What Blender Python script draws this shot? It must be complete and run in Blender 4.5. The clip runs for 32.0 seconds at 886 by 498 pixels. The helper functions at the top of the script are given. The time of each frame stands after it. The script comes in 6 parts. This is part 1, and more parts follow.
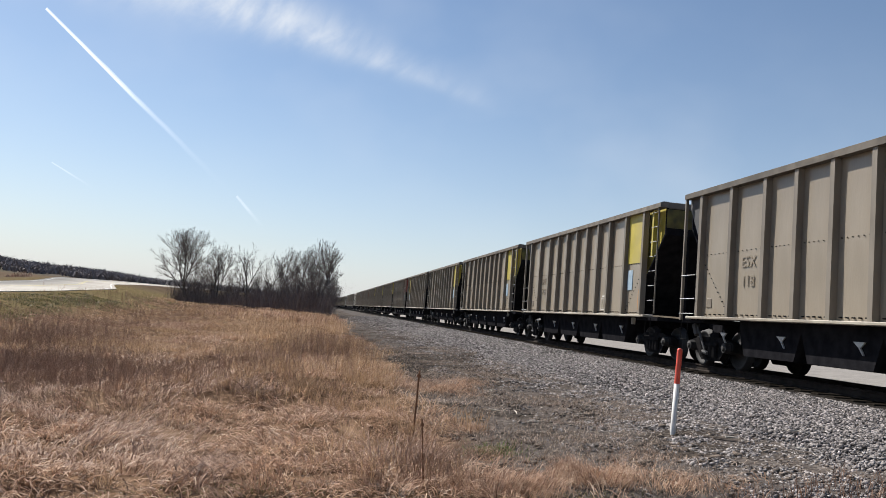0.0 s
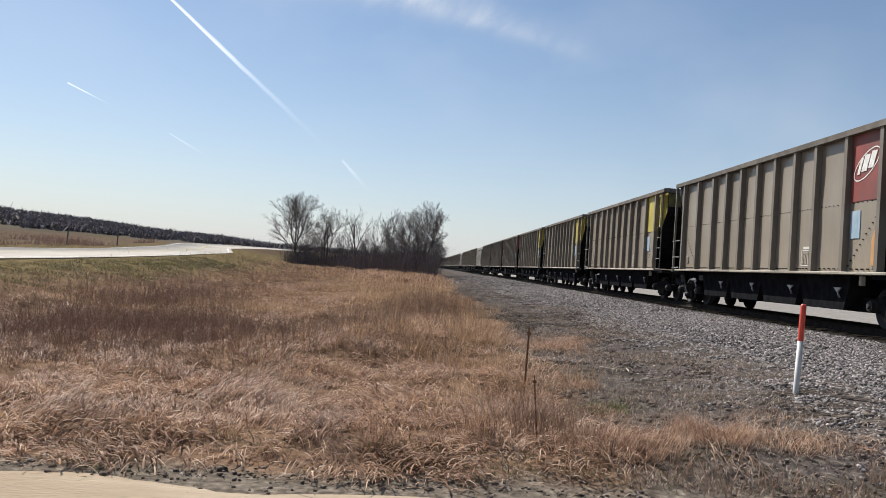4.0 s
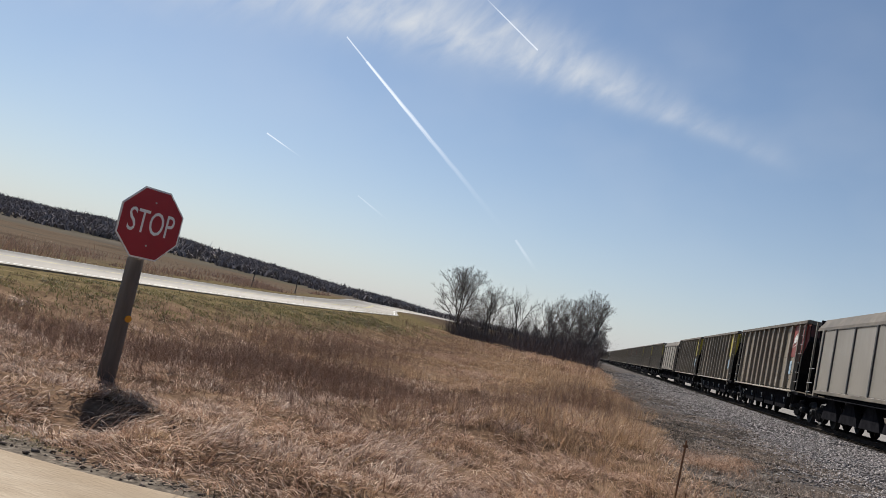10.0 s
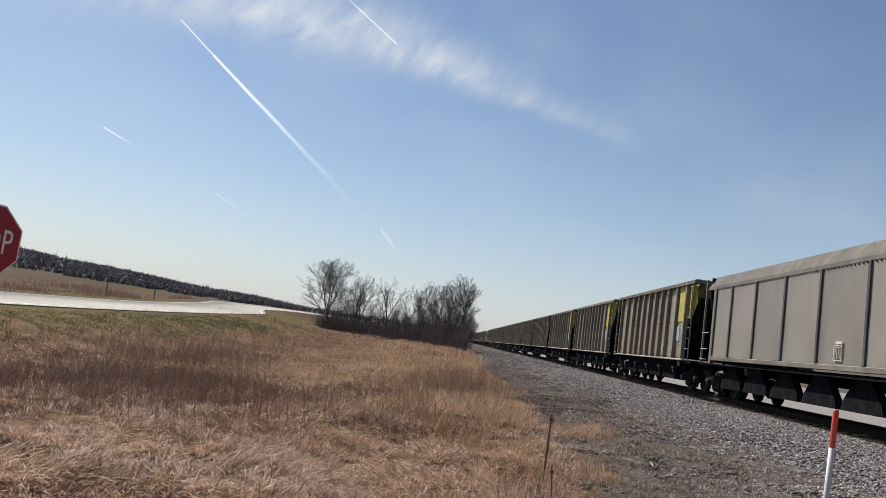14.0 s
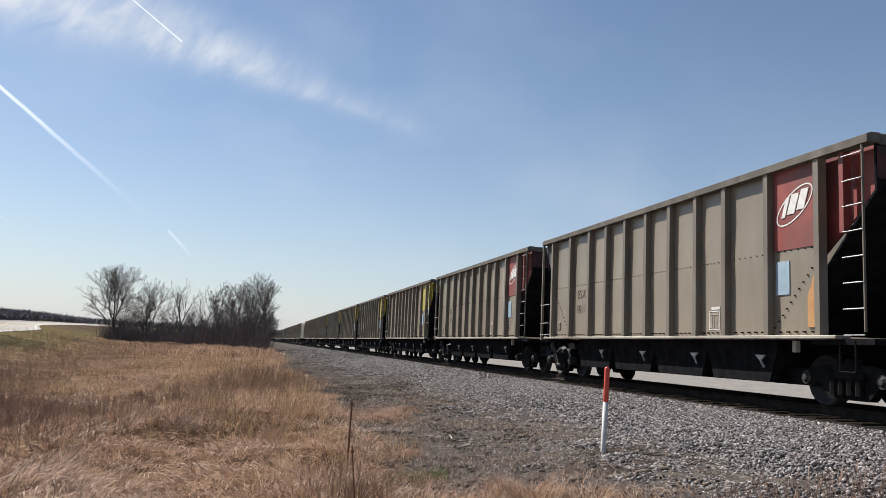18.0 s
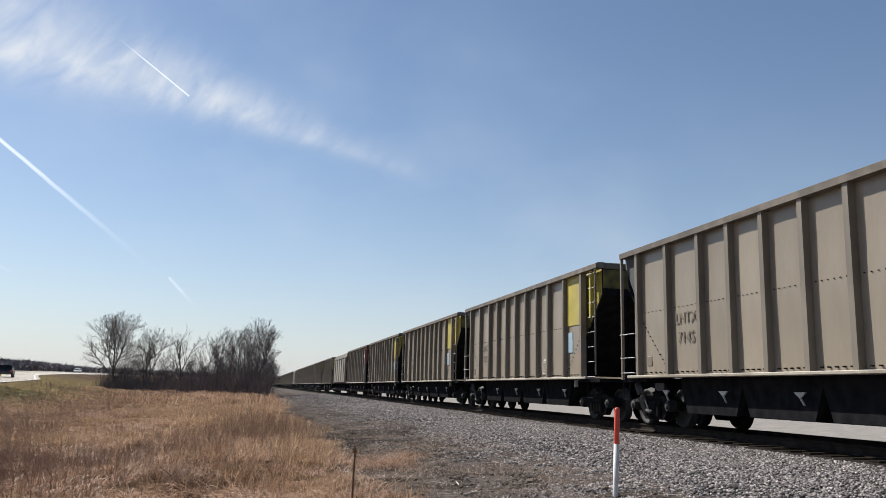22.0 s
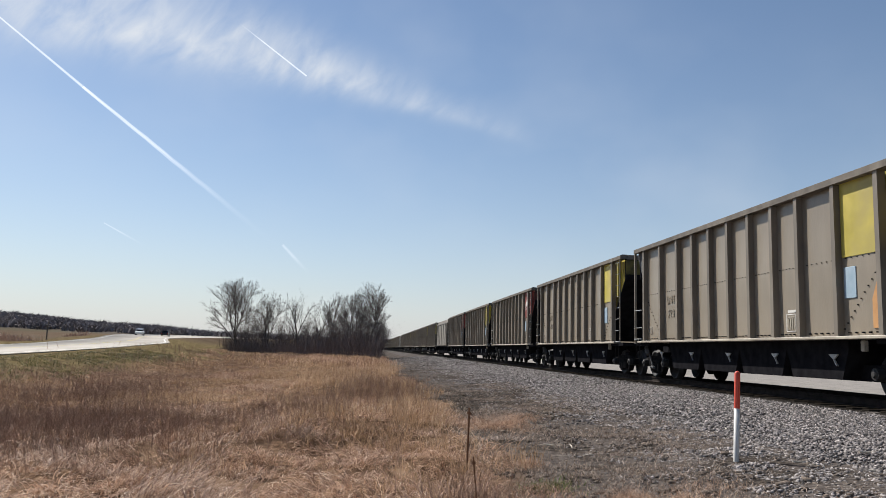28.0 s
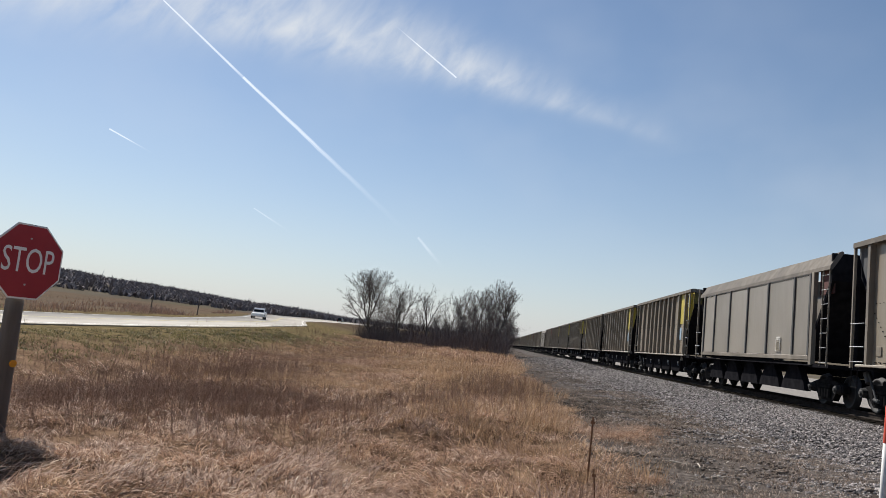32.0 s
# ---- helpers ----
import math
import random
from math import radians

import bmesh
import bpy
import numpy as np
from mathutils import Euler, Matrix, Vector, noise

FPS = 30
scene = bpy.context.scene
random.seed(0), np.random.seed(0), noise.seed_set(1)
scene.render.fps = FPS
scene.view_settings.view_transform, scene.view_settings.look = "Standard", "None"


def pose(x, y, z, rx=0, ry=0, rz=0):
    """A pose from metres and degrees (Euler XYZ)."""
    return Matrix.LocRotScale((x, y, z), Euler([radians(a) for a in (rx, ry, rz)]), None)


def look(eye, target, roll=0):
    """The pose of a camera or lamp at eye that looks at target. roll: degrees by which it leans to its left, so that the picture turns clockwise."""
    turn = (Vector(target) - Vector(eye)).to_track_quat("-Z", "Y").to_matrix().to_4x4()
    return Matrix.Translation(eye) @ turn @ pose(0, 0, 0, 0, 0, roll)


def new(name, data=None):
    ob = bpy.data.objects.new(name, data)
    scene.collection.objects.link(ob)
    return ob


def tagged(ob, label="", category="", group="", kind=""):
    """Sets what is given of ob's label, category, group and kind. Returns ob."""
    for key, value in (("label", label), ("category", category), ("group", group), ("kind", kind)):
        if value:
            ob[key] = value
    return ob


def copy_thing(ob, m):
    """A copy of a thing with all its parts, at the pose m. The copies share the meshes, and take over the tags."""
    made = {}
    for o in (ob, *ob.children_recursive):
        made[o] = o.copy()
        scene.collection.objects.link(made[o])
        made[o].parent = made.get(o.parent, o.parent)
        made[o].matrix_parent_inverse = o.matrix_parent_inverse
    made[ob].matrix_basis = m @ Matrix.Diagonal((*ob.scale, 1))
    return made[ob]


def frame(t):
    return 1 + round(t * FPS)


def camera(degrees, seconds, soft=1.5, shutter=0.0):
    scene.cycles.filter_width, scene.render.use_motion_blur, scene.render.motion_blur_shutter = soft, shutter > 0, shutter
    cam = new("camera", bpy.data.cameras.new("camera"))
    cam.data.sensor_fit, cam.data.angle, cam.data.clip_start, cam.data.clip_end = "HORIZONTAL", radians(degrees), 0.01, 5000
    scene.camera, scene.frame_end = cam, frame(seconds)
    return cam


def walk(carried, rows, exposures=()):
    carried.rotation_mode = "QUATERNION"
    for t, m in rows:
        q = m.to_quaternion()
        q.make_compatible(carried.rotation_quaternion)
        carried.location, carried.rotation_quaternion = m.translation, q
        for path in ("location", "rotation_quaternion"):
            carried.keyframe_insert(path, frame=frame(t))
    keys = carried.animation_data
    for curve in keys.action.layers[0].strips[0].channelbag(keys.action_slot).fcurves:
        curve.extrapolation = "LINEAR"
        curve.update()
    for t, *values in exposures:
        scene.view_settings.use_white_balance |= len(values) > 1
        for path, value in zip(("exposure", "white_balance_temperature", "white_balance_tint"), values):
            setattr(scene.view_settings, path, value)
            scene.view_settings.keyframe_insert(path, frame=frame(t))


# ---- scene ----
cam = camera(58.5, 32.0, soft=0.75)
EYE = 0.61  # eye above the rail heads
ROWS = [
    (0, -0.054, 0.012, -0.003, 4.72, -4.52, -9.04),
    (0.5, -0.092, 0.043, -0.015, 4.93, -7.75, -8.76),
    (1, -0.088, -0.005, -0.015, 1.79, -7.48, -10.45),
    (1.5, -0.088, 0.002, -0.019, 0.80, -7.02, -9.93),
    (2, -0.106, 0.158, -0.014, 0.73, -6.78, -2.53),
    (2.5, -0.178, -0.110, -0.022, 1.01, -6.64, 2.49),
    (3, -0.093, 0.049, -0.028, 0.94, -4.87, -0.64),
    (3.5, -0.091, 0.076, -0.030, 1.04, -3.74, -1.47),
    (5.5, -0.095, 0.009, 0.011, 5.10, -7.19, -0.52),
    (6, 0.003, 0.144, 0.045, 6.91, -12.40, 1.82),
    (6.5, 0.029, 0.190, 0.036, 6.56, -12.23, 4.10),
    (7, 0.033, 0.106, 0.033, 3.52, -10.09, 4.48),
    (7.5, -0.015, 0.038, 0.014, 3.02, -10.01, 4.45),
    (8, -0.102, 0.135, 0.020, 5.19, -11.28, 4.87),
    (8.5, -0.058, -0.005, -0.004, 6.91, -12.29, 5.15),
    (9, -0.064, 0.033, -0.006, 7.13, -13.54, 5.76),
    (9.5, -0.079, 0.054, -0.015, 6.16, -14.48, 8.40),
    (10, -0.077, 0.083, -0.013, 5.50, -12.20, 10.16),
    (10.5, -0.064, 0.092, -0.015, 5.72, -9.68, 9.80),
    (11, -0.058, 0.104, 0.008, 5.83, -8.64, 8.12),
    (11.5, -0.056, 0.066, 0.029, 5.79, -8.73, 6.55),
    (12, -0.053, 0.042, 0.025, 5.97, -9.05, 5.84),
    (12.5, -0.047, 0.043, 0.026, 6.32, -9.18, 5.55),
    (13, -0.068, 0.015, 0.032, 6.71, -9.16, 5.11),
    (13.5, -0.047, -0.003, 0.035, 6.71, -8.51, 3.36),
    (14, -0.037, 0.007, 0.035, 6.35, -7.58, 0.77),
    (14.5, 0.003, -0.013, 0.006, 5.17, -6.14, -3.26),
    (16.5, 0.042, -0.073, -0.048, 4.90, -4.80, -3.74),
    (17, 0.047, -0.095, -0.032, 5.64, -4.25, -6.98),
    (17.5, 0.027, -0.042, -0.028, 6.48, -3.57, -10.45),
    (18, 0.036, -0.114, -0.031, 7.06, -2.51, -13.34),
    (18.5, 0.047, -0.102, -0.034, 7.53, -1.46, -15.46),
    (19, 0.031, -0.120, -0.056, 7.86, -0.84, -16.54),
    (19.5, 0.032, -0.072, -0.044, 8.24, -0.57, -17.04),
    (20, 0.024, -0.050, -0.057, 8.80, -0.99, -16.84),
    (20.5, 0.035, -0.016, -0.048, 9.32, -1.35, -16.32),
    (21, 0.067, 0.021, -0.011, 9.69, -1.30, -15.37),
    (21.5, 0.046, 0.016, -0.027, 10.08, -1.55, -14.29),
    (22, 0.050, 0.073, -0.028, 10.08, -1.47, -13.16),
    (22.5, 0.033, 0.051, -0.042, 9.76, -1.54, -12.41),
    (23, 0.049, 0.071, -0.030, 9.11, -1.60, -11.96),
    (23.5, 0.045, 0.029, -0.028, 8.55, -1.93, -11.71),
    (24, 0.053, 0.056, -0.027, 8.10, -2.20, -11.89),
    (24.5, 0.032, 0.016, -0.044, 8.02, -2.85, -11.88),
    (25, 0.030, 0.026, -0.030, 7.73, -2.98, -11.33),
    (25.5, 0.041, 0.032, -0.034, 7.39, -3.03, -9.84),
    (26, 0.031, 0.004, -0.038, 6.95, -2.79, -7.86),
    (26.5, 0.033, 0.078, -0.038, 6.65, -2.51, -6.04),
    (28.5, -0.006, 0.115, -0.024, 7.38, -1.23, -5.66),
    (29, 0.000, 0.172, -0.024, 7.37, -0.97, -6.05),
    (29.5, 0.025, 0.127, -0.016, 7.14, -0.73, -6.49),
    (30, 0.031, 0.139, -0.013, 6.65, -0.78, -7.37),
    (30.5, 0.020, 0.116, -0.028, 6.18, -1.15, -8.18),
    (31, 0.012, 0.142, -0.036, 5.26, -2.76, -13.26),
    (31.5, -0.004, -0.006, 0.014, 4.83, -3.36, -1.24),
    (32, 0.015, 0.065, 0.028, 6.48, -5.73, 3.75),
]
EXPOSURES = ((0, 0.62), (3.5, 0.56), (6, 0.36), (9, 0.32), (13, 0.34), (14.5, 0.42), (17, 0.5), (20, 0.56), (24, 0.5), (26.5, 0.48), (30, 0.52), (31, 0.66), (32, 0.42))
walk(cam, [(t, pose(x, y, EYE + z, 90 + pitch, roll, yaw)) for t, x, y, z, pitch, roll, yaw in ROWS], EXPOSURES)

# ---- world, sun, exposure ----
SUN_AZ, SUN_EL = -37.0, 45.0      # degrees from +y towards +x, and above the horizon

world = bpy.data.worlds.new("sky")
scene.world = world
world.use_nodes = True
wt = world.node_tree
wt.nodes.clear()


def wnode(kind, **values):
    n = wt.nodes.new(kind)
    for key, value in values.items():
        setattr(n, key, value)
    return n


def wmath(op, a, b=None, clamp=False):
    n = wnode("ShaderNodeMath", operation=op, use_clamp=clamp)
    for i, v in enumerate((a, b)):
        if v is None:
            continue
        if isinstance(v, (int, float)):
            n.inputs[i].default_value = v
        else:
            wt.links.new(v, n.inputs[i])
    return n.outputs[0]


sky = wnode("ShaderNodeTexSky", sky_type="NISHITA", sun_disc=False, sun_elevation=radians(SUN_EL), sun_rotation=radians(SUN_AZ),
            altitude=200.0, air_density=1.0, dust_density=0.3, ozone_density=2.0)
coord = wnode("ShaderNodeTexCoord")
sep = wnode("ShaderNodeSeparateXYZ")
wt.links.new(coord.outputs["Generated"], sep.inputs[0])
az = wmath("MULTIPLY", wmath("ARCTAN2", sep.outputs[0], sep.outputs[1]), 57.2958)
el = wmath("MULTIPLY", wmath("ARCSINE", sep.outputs[2]), 57.2958)
# a band of cirrus, bowed across the sky, with combed wisps
middle = wmath("SUBTRACT", wmath("SUBTRACT", 18.3, wmath("MULTIPLY", az, 0.215)), wmath("MULTIPLY", wmath("MULTIPLY", az, az), 0.0048))
across = wmath("SUBTRACT", el, middle)
comb = wnode("ShaderNodeCombineXYZ")
wt.links.new(wmath("MULTIPLY", wmath("ADD", az, wmath("MULTIPLY", across, -0.6)), 0.55), comb.inputs[0])
wt.links.new(wmath("MULTIPLY", across, 0.30), comb.inputs[1])
wisp = wnode("ShaderNodeTexNoise")
wisp.inputs["Scale"].default_value = 1.0
wisp.inputs["Detail"].default_value = 5.0
wisp.inputs["Roughness"].default_value = 0.55
wisp.inputs["Distortion"].default_value = 0.35
wt.links.new(comb.outputs[0], wisp.inputs["Vector"])
comb2 = wnode("ShaderNodeCombineXYZ")
wt.links.new(wmath("MULTIPLY", az, 0.09), comb2.inputs[0])
wt.links.new(wmath("MULTIPLY", el, 0.13), comb2.inputs[1])
haze = wnode("ShaderNodeTexNoise")
haze.inputs["Scale"].default_value = 1.0
haze.inputs["Detail"].default_value = 3.0
wt.links.new(comb2.outputs[0], haze.inputs["Vector"])
spread = wmath("ADD", 0.55, wmath("MULTIPLY", wmath("MAXIMUM", wmath("SUBTRACT", 6.0, az), 0.0), 0.05))
up = wmath("DIVIDE", across, wmath("MULTIPLY", spread, wmath("ADD", 1.0, wmath("MULTIPLY", wmath("GREATER_THAN", across, 0.0), 1.1))))
bell = wmath("EXPONENT", wmath("MULTIPLY", wmath("MULTIPLY", up, up), -1.0))
fade = wmath("MULTIPLY", wmath("SUBTRACT", 1.0, wmath("DIVIDE", wmath("ADD", az, 4.0), 17.0), clamp=True), 1.0, clamp=True)
streak = wmath("MULTIPLY", wmath("SUBTRACT", wisp.outputs["Fac"], 0.22), 1.9, clamp=True)
cirrus = wmath("MULTIPLY", wmath("MULTIPLY", wmath("MULTIPLY", bell, fade), streak), 0.92)
veil = wmath("MULTIPLY", wmath("MULTIPLY", wmath("SUBTRACT", haze.outputs["Fac"], 0.42, clamp=True), 0.55), wmath("SUBTRACT", 1.0, wmath("MULTIPLY", wmath("ABSOLUTE", across), 0.06), clamp=True))
cover = wmath("ADD", cirrus, veil, clamp=True)
mix = wnode("ShaderNodeMixRGB")
mix.inputs["Color2"].default_value = (7.5, 7.95, 8.6, 1)
wt.links.new(cover, mix.inputs["Fac"])
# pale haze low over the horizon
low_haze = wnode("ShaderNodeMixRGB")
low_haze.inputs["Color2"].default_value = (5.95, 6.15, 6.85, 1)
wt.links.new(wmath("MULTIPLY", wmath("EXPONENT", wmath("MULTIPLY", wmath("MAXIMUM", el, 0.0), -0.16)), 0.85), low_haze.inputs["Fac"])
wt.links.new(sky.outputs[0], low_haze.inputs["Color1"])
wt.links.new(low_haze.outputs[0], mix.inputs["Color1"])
back = wnode("ShaderNodeBackground")
back.inputs["Strength"].default_value = 0.071
wt.links.new(mix.outputs[0], back.inputs["Color"])
wt.links.new(back.outputs[0], wnode("ShaderNodeOutputWorld").inputs[0])

sun_data = bpy.data.lights.new("sun", "SUN")
sun_data.energy, sun_data.angle, sun_data.color = 4.8, radians(0.55), (1.0, 0.95, 0.88)
sun = new("sun", sun_data)
sun_way = Vector((math.sin(radians(SUN_AZ)) * math.cos(radians(SUN_EL)), math.cos(radians(SUN_AZ)) * math.cos(radians(SUN_EL)), math.sin(radians(SUN_EL))))
sun.matrix_world = look(sun_way * 100, (0, 0, 0))


# ---- materials ----
def material(name, low, high, rough=0.8, metal=0.0, scale=3.0, detail=6.0, bump=0.0, bump_scale=None, stain=None, stain_scale=0.6,
             random_by=None, amount=0.25, stretch=(1, 1, 1), translucent=0.0, spec=0.5):
    """Two colours mixed by a fine grain, a stain at a larger scale, and a chance shift by piece ('object' or 'island')."""
    m = bpy.data.materials.new(name)
    m.use_nodes = True
    t = m.node_tree
    shader, out = t.nodes["Principled BSDF"], t.nodes["Material Output"]
    place = t.nodes.new("ShaderNodeTexCoord")
    mapping = t.nodes.new("ShaderNodeMapping")
    mapping.inputs["Scale"].default_value = stretch
    t.links.new(place.outputs["Object"], mapping.inputs[0])
    grain = t.nodes.new("ShaderNodeTexNoise")
    grain.inputs["Scale"].default_value, grain.inputs["Detail"].default_value = scale, detail
    t.links.new(mapping.outputs[0], grain.inputs["Vector"])
    ramp = t.nodes.new("ShaderNodeValToRGB")
    ramp.color_ramp.elements[0].position, ramp.color_ramp.elements[1].position = 0.32, 0.68
    ramp.color_ramp.elements[0].color, ramp.color_ramp.elements[1].color = (*low, 1), (*high, 1)
    t.links.new(grain.outputs["Fac"], ramp.inputs[0])
    colour = ramp.outputs[0]
    if stain:
        big = t.nodes.new("ShaderNodeTexNoise")
        big.inputs["Scale"].default_value, big.inputs["Detail"].default_value = stain_scale, 4.0
        t.links.new(mapping.outputs[0], big.inputs["Vector"])
        soft = t.nodes.new("ShaderNodeMapRange")
        soft.inputs[1].default_value, soft.inputs[2].default_value = 0.42, 0.66
        t.links.new(big.outputs["Fac"], soft.inputs[0])
        over = t.nodes.new("ShaderNodeMixRGB")
        over.inputs["Color2"].default_value = (*stain, 1)
        t.links.new(soft.outputs[0], over.inputs["Fac"])
        t.links.new(colour, over.inputs["Color1"])
        colour = over.outputs[0]
    if random_by:
        if random_by == "island":
            chance = t.nodes.new("ShaderNodeNewGeometry").outputs["Random Per Island"]
        else:
            chance = t.nodes.new("ShaderNodeObjectInfo").outputs["Random"]
        level = t.nodes.new("ShaderNodeMapRange")
        level.inputs[3].default_value, level.inputs[4].default_value = 1 - amount, 1 + amount
        t.links.new(chance, level.inputs[0])
        shift = t.nodes.new("ShaderNodeHueSaturation")
        t.links.new(level.outputs[0], shift.inputs["Value"])
        t.links.new(colour, shift.inputs["Color"])
        colour = shift.outputs[0]
    t.links.new(colour, shader.inputs["Base Color"])
    shader.inputs["Roughness"].default_value, shader.inputs["Metallic"].default_value = rough, metal
    shader.inputs["Specular IOR Level"].default_value = spec
    if bump:
        relief = t.nodes.new("ShaderNodeTexNoise")
        relief.inputs["Scale"].default_value, relief.inputs["Detail"].default_value = bump_scale or scale * 4, 5.0
        t.links.new(mapping.outputs[0], relief.inputs["Vector"])
        b = t.nodes.new("ShaderNodeBump")
        b.inputs["Strength"].default_value, b.inputs["Distance"].default_value = 1.0, bump
        t.links.new(relief.outputs["Fac"], b.inputs["Height"])
        t.links.new(b.outputs[0], shader.inputs["Normal"])
    if translucent:
        leaf = t.nodes.new("ShaderNodeBsdfTranslucent")
        t.links.new(colour, leaf.inputs["Color"])
        both = t.nodes.new("ShaderNodeMixShader")
        both.inputs[0].default_value = translucent
        t.links.new(shader.outputs[0], both.inputs[1])
        t.links.new(leaf.outputs[0], both.inputs[2])
        t.links.new(both.outputs[0], out.inputs["Surface"])
    return m


def ramp_grass(name, stops, translucent=0.35):
    """Dry blades: each blade draws its colour from the stops, in drifts over the field."""
    m = bpy.data.materials.new(name)
    m.use_nodes = True
    t = m.node_tree
    shader, out = t.nodes["Principled BSDF"], t.nodes["Material Output"]
    geo = t.nodes.new("ShaderNodeNewGeometry")
    drift = t.nodes.new("ShaderNodeTexNoise")
    drift.inputs["Scale"].default_value, drift.inputs["Detail"].default_value = 0.45, 3.0
    t.links.new(geo.outputs["Position"], drift.inputs["Vector"])
    add = t.nodes.new("ShaderNodeMath")
    add.operation = "MULTIPLY_ADD"
    t.links.new(geo.outputs["Random Per Island"], add.inputs[0])
    add.inputs[1].default_value = 0.68
    speck = t.nodes.new("ShaderNodeTexNoise")
    speck.inputs["Scale"].default_value, speck.inputs["Detail"].default_value = 8.0, 2.0
    t.links.new(geo.outputs["Position"], speck.inputs["Vector"])
    spread_out = t.nodes.new("ShaderNodeMapRange")
    spread_out.inputs[1].default_value, spread_out.inputs[2].default_value, spread_out.inputs[3].default_value, spread_out.inputs[4].default_value = 0.35, 0.65, -0.2, 0.16
    t.links.new(speck.outputs["Fac"], spread_out.inputs[0])
    joined = t.nodes.new("ShaderNodeMath")
    shifted = t.nodes.new("ShaderNodeMapRange")
    shifted.inputs[1].default_value, shifted.inputs[2].default_value, shifted.inputs[3].default_value, shifted.inputs[4].default_value = 0.3, 0.7, 0.0, 0.28
    t.links.new(drift.outputs["Fac"], shifted.inputs[0])
    t.links.new(shifted.outputs[0], joined.inputs[0])
    t.links.new(spread_out.outputs[0], joined.inputs[1])
    t.links.new(joined.outputs[0], add.inputs[2])
    ramp = t.nodes.new("ShaderNodeValToRGB")
    while len(ramp.color_ramp.elements) < len(stops):
        ramp.color_ramp.elements.new(0.5)
    for e, (p, c) in zip(ramp.color_ramp.elements, stops):
        e.position, e.color = p, (*c, 1)
    t.links.new(add.outputs[0], ramp.inputs[0])
    t.links.new(ramp.outputs[0], shader.inputs["Base Color"])
    shader.inputs["Roughness"].default_value = 0.55
    shader.inputs["Specular IOR Level"].default_value = 0.1
    leaf = t.nodes.new("ShaderNodeBsdfTranslucent")
    t.links.new(ramp.outputs[0], leaf.inputs["Color"])
    both = t.nodes.new("ShaderNodeMixShader")
    both.inputs[0].default_value = translucent
    t.links.new(shader.outputs[0], both.inputs[1])
    t.links.new(leaf.outputs[0], both.inputs[2])
    t.links.new(both.outputs[0], out.inputs["Surface"])
    return m


M = {}
M["litter"] = ramp_grass("grey_litter", [(0.0, (0.127, 0.0938, 0.0729)), (0.4, (0.255, 0.194, 0.153)), (0.75, (0.408, 0.325, 0.265)), (1.0, (0.662, 0.562, 0.491))], 0.15)
M["fresh"] = ramp_grass("fresh_grass", [(0.0, (0.06, 0.09, 0.02)), (0.5, (0.12, 0.17, 0.04)), (1.0, (0.26, 0.27, 0.09))])
M["straw"] = ramp_grass("dry_grass", [(0.0, (0.13, 0.074, 0.05)), (0.3, (0.33, 0.205, 0.14)), (0.6, (0.53, 0.355, 0.25)), (0.85, (0.72, 0.54, 0.405)), (1.0, (0.86, 0.73, 0.58))])
M["orange"] = ramp_grass("orange_grass", [(0.0, (0.16, 0.1, 0.064)), (0.4, (0.385, 0.255, 0.155)), (0.75, (0.57, 0.395, 0.255)), (1.0, (0.79, 0.62, 0.45))])
M["weed"] = ramp_grass("brown_weeds", [(0.0, (0.17, 0.109, 0.085)), (0.45, (0.31, 0.2, 0.148)), (0.8, (0.44, 0.295, 0.218)), (1.0, (0.58, 0.42, 0.32))], 0.15)
M["green"] = ramp_grass("waking_grass", [(0.0, (0.06, 0.056, 0.024)), (0.4, (0.13, 0.122, 0.052)), (0.65, (0.24, 0.195, 0.1)), (1.0, (0.44, 0.35, 0.21))])
M["stone"] = material("ballast_stone", (0.072, 0.066, 0.065), (0.36, 0.329, 0.316), 0.85, scale=14, random_by="island", amount=0.6, spec=0.0)
M["ballast"] = material("ballast_bed", (0.042, 0.039, 0.038), (0.172, 0.157, 0.151), 0.95, scale=16, detail=4, bump=0.05, bump_scale=18, stain=(0.104, 0.0914, 0.0838), stain_scale=0.35, spec=0.0)
M["clod"] = material("soil_clods", (0.1, 0.08, 0.066), (0.22, 0.182, 0.154), 0.95, scale=30, bump=0.01, bump_scale=60, random_by="island", amount=0.3, spec=0.0)
M["sand"] = material("gravel_road_surface", (0.4, 0.325, 0.245), (0.54, 0.455, 0.35), 0.95, scale=5, bump=0.012, bump_scale=40, stain=(0.33, 0.26, 0.185), stain_scale=0.7, stretch=(0.35, 1, 1), spec=0.0)
M["concrete"] = material("highway_concrete", (0.36, 0.33, 0.29), (0.46, 0.43, 0.385), 0.85, scale=2, bump=0.004, bump_scale=30, stain=(0.31, 0.285, 0.25), stain_scale=0.25, stretch=(1, 0.2, 1), spec=0.06)
M["body"] = material("weathered_car_side", (0.245, 0.207, 0.158), (0.335, 0.287, 0.225), 0.31, 0.0, scale=1.1, detail=8, bump=0.002, bump_scale=30, stain=(0.19, 0.158, 0.118), stain_scale=0.8, random_by="object", amount=0.1, stretch=(1, 1, 0.3))
# weathered, and darker than the sheets: shade on the rib sides is in the colour
M["rib"] = material("weathered_shaded_ribs", (0.155, 0.132, 0.104), (0.24, 0.208, 0.167), 0.5, scale=2.0, bump=0.002, stain=(0.12, 0.102, 0.08), random_by="object", amount=0.12, stretch=(1, 1, 0.25))
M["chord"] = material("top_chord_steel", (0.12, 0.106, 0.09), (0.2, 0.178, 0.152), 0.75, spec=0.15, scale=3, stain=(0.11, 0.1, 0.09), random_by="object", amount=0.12)
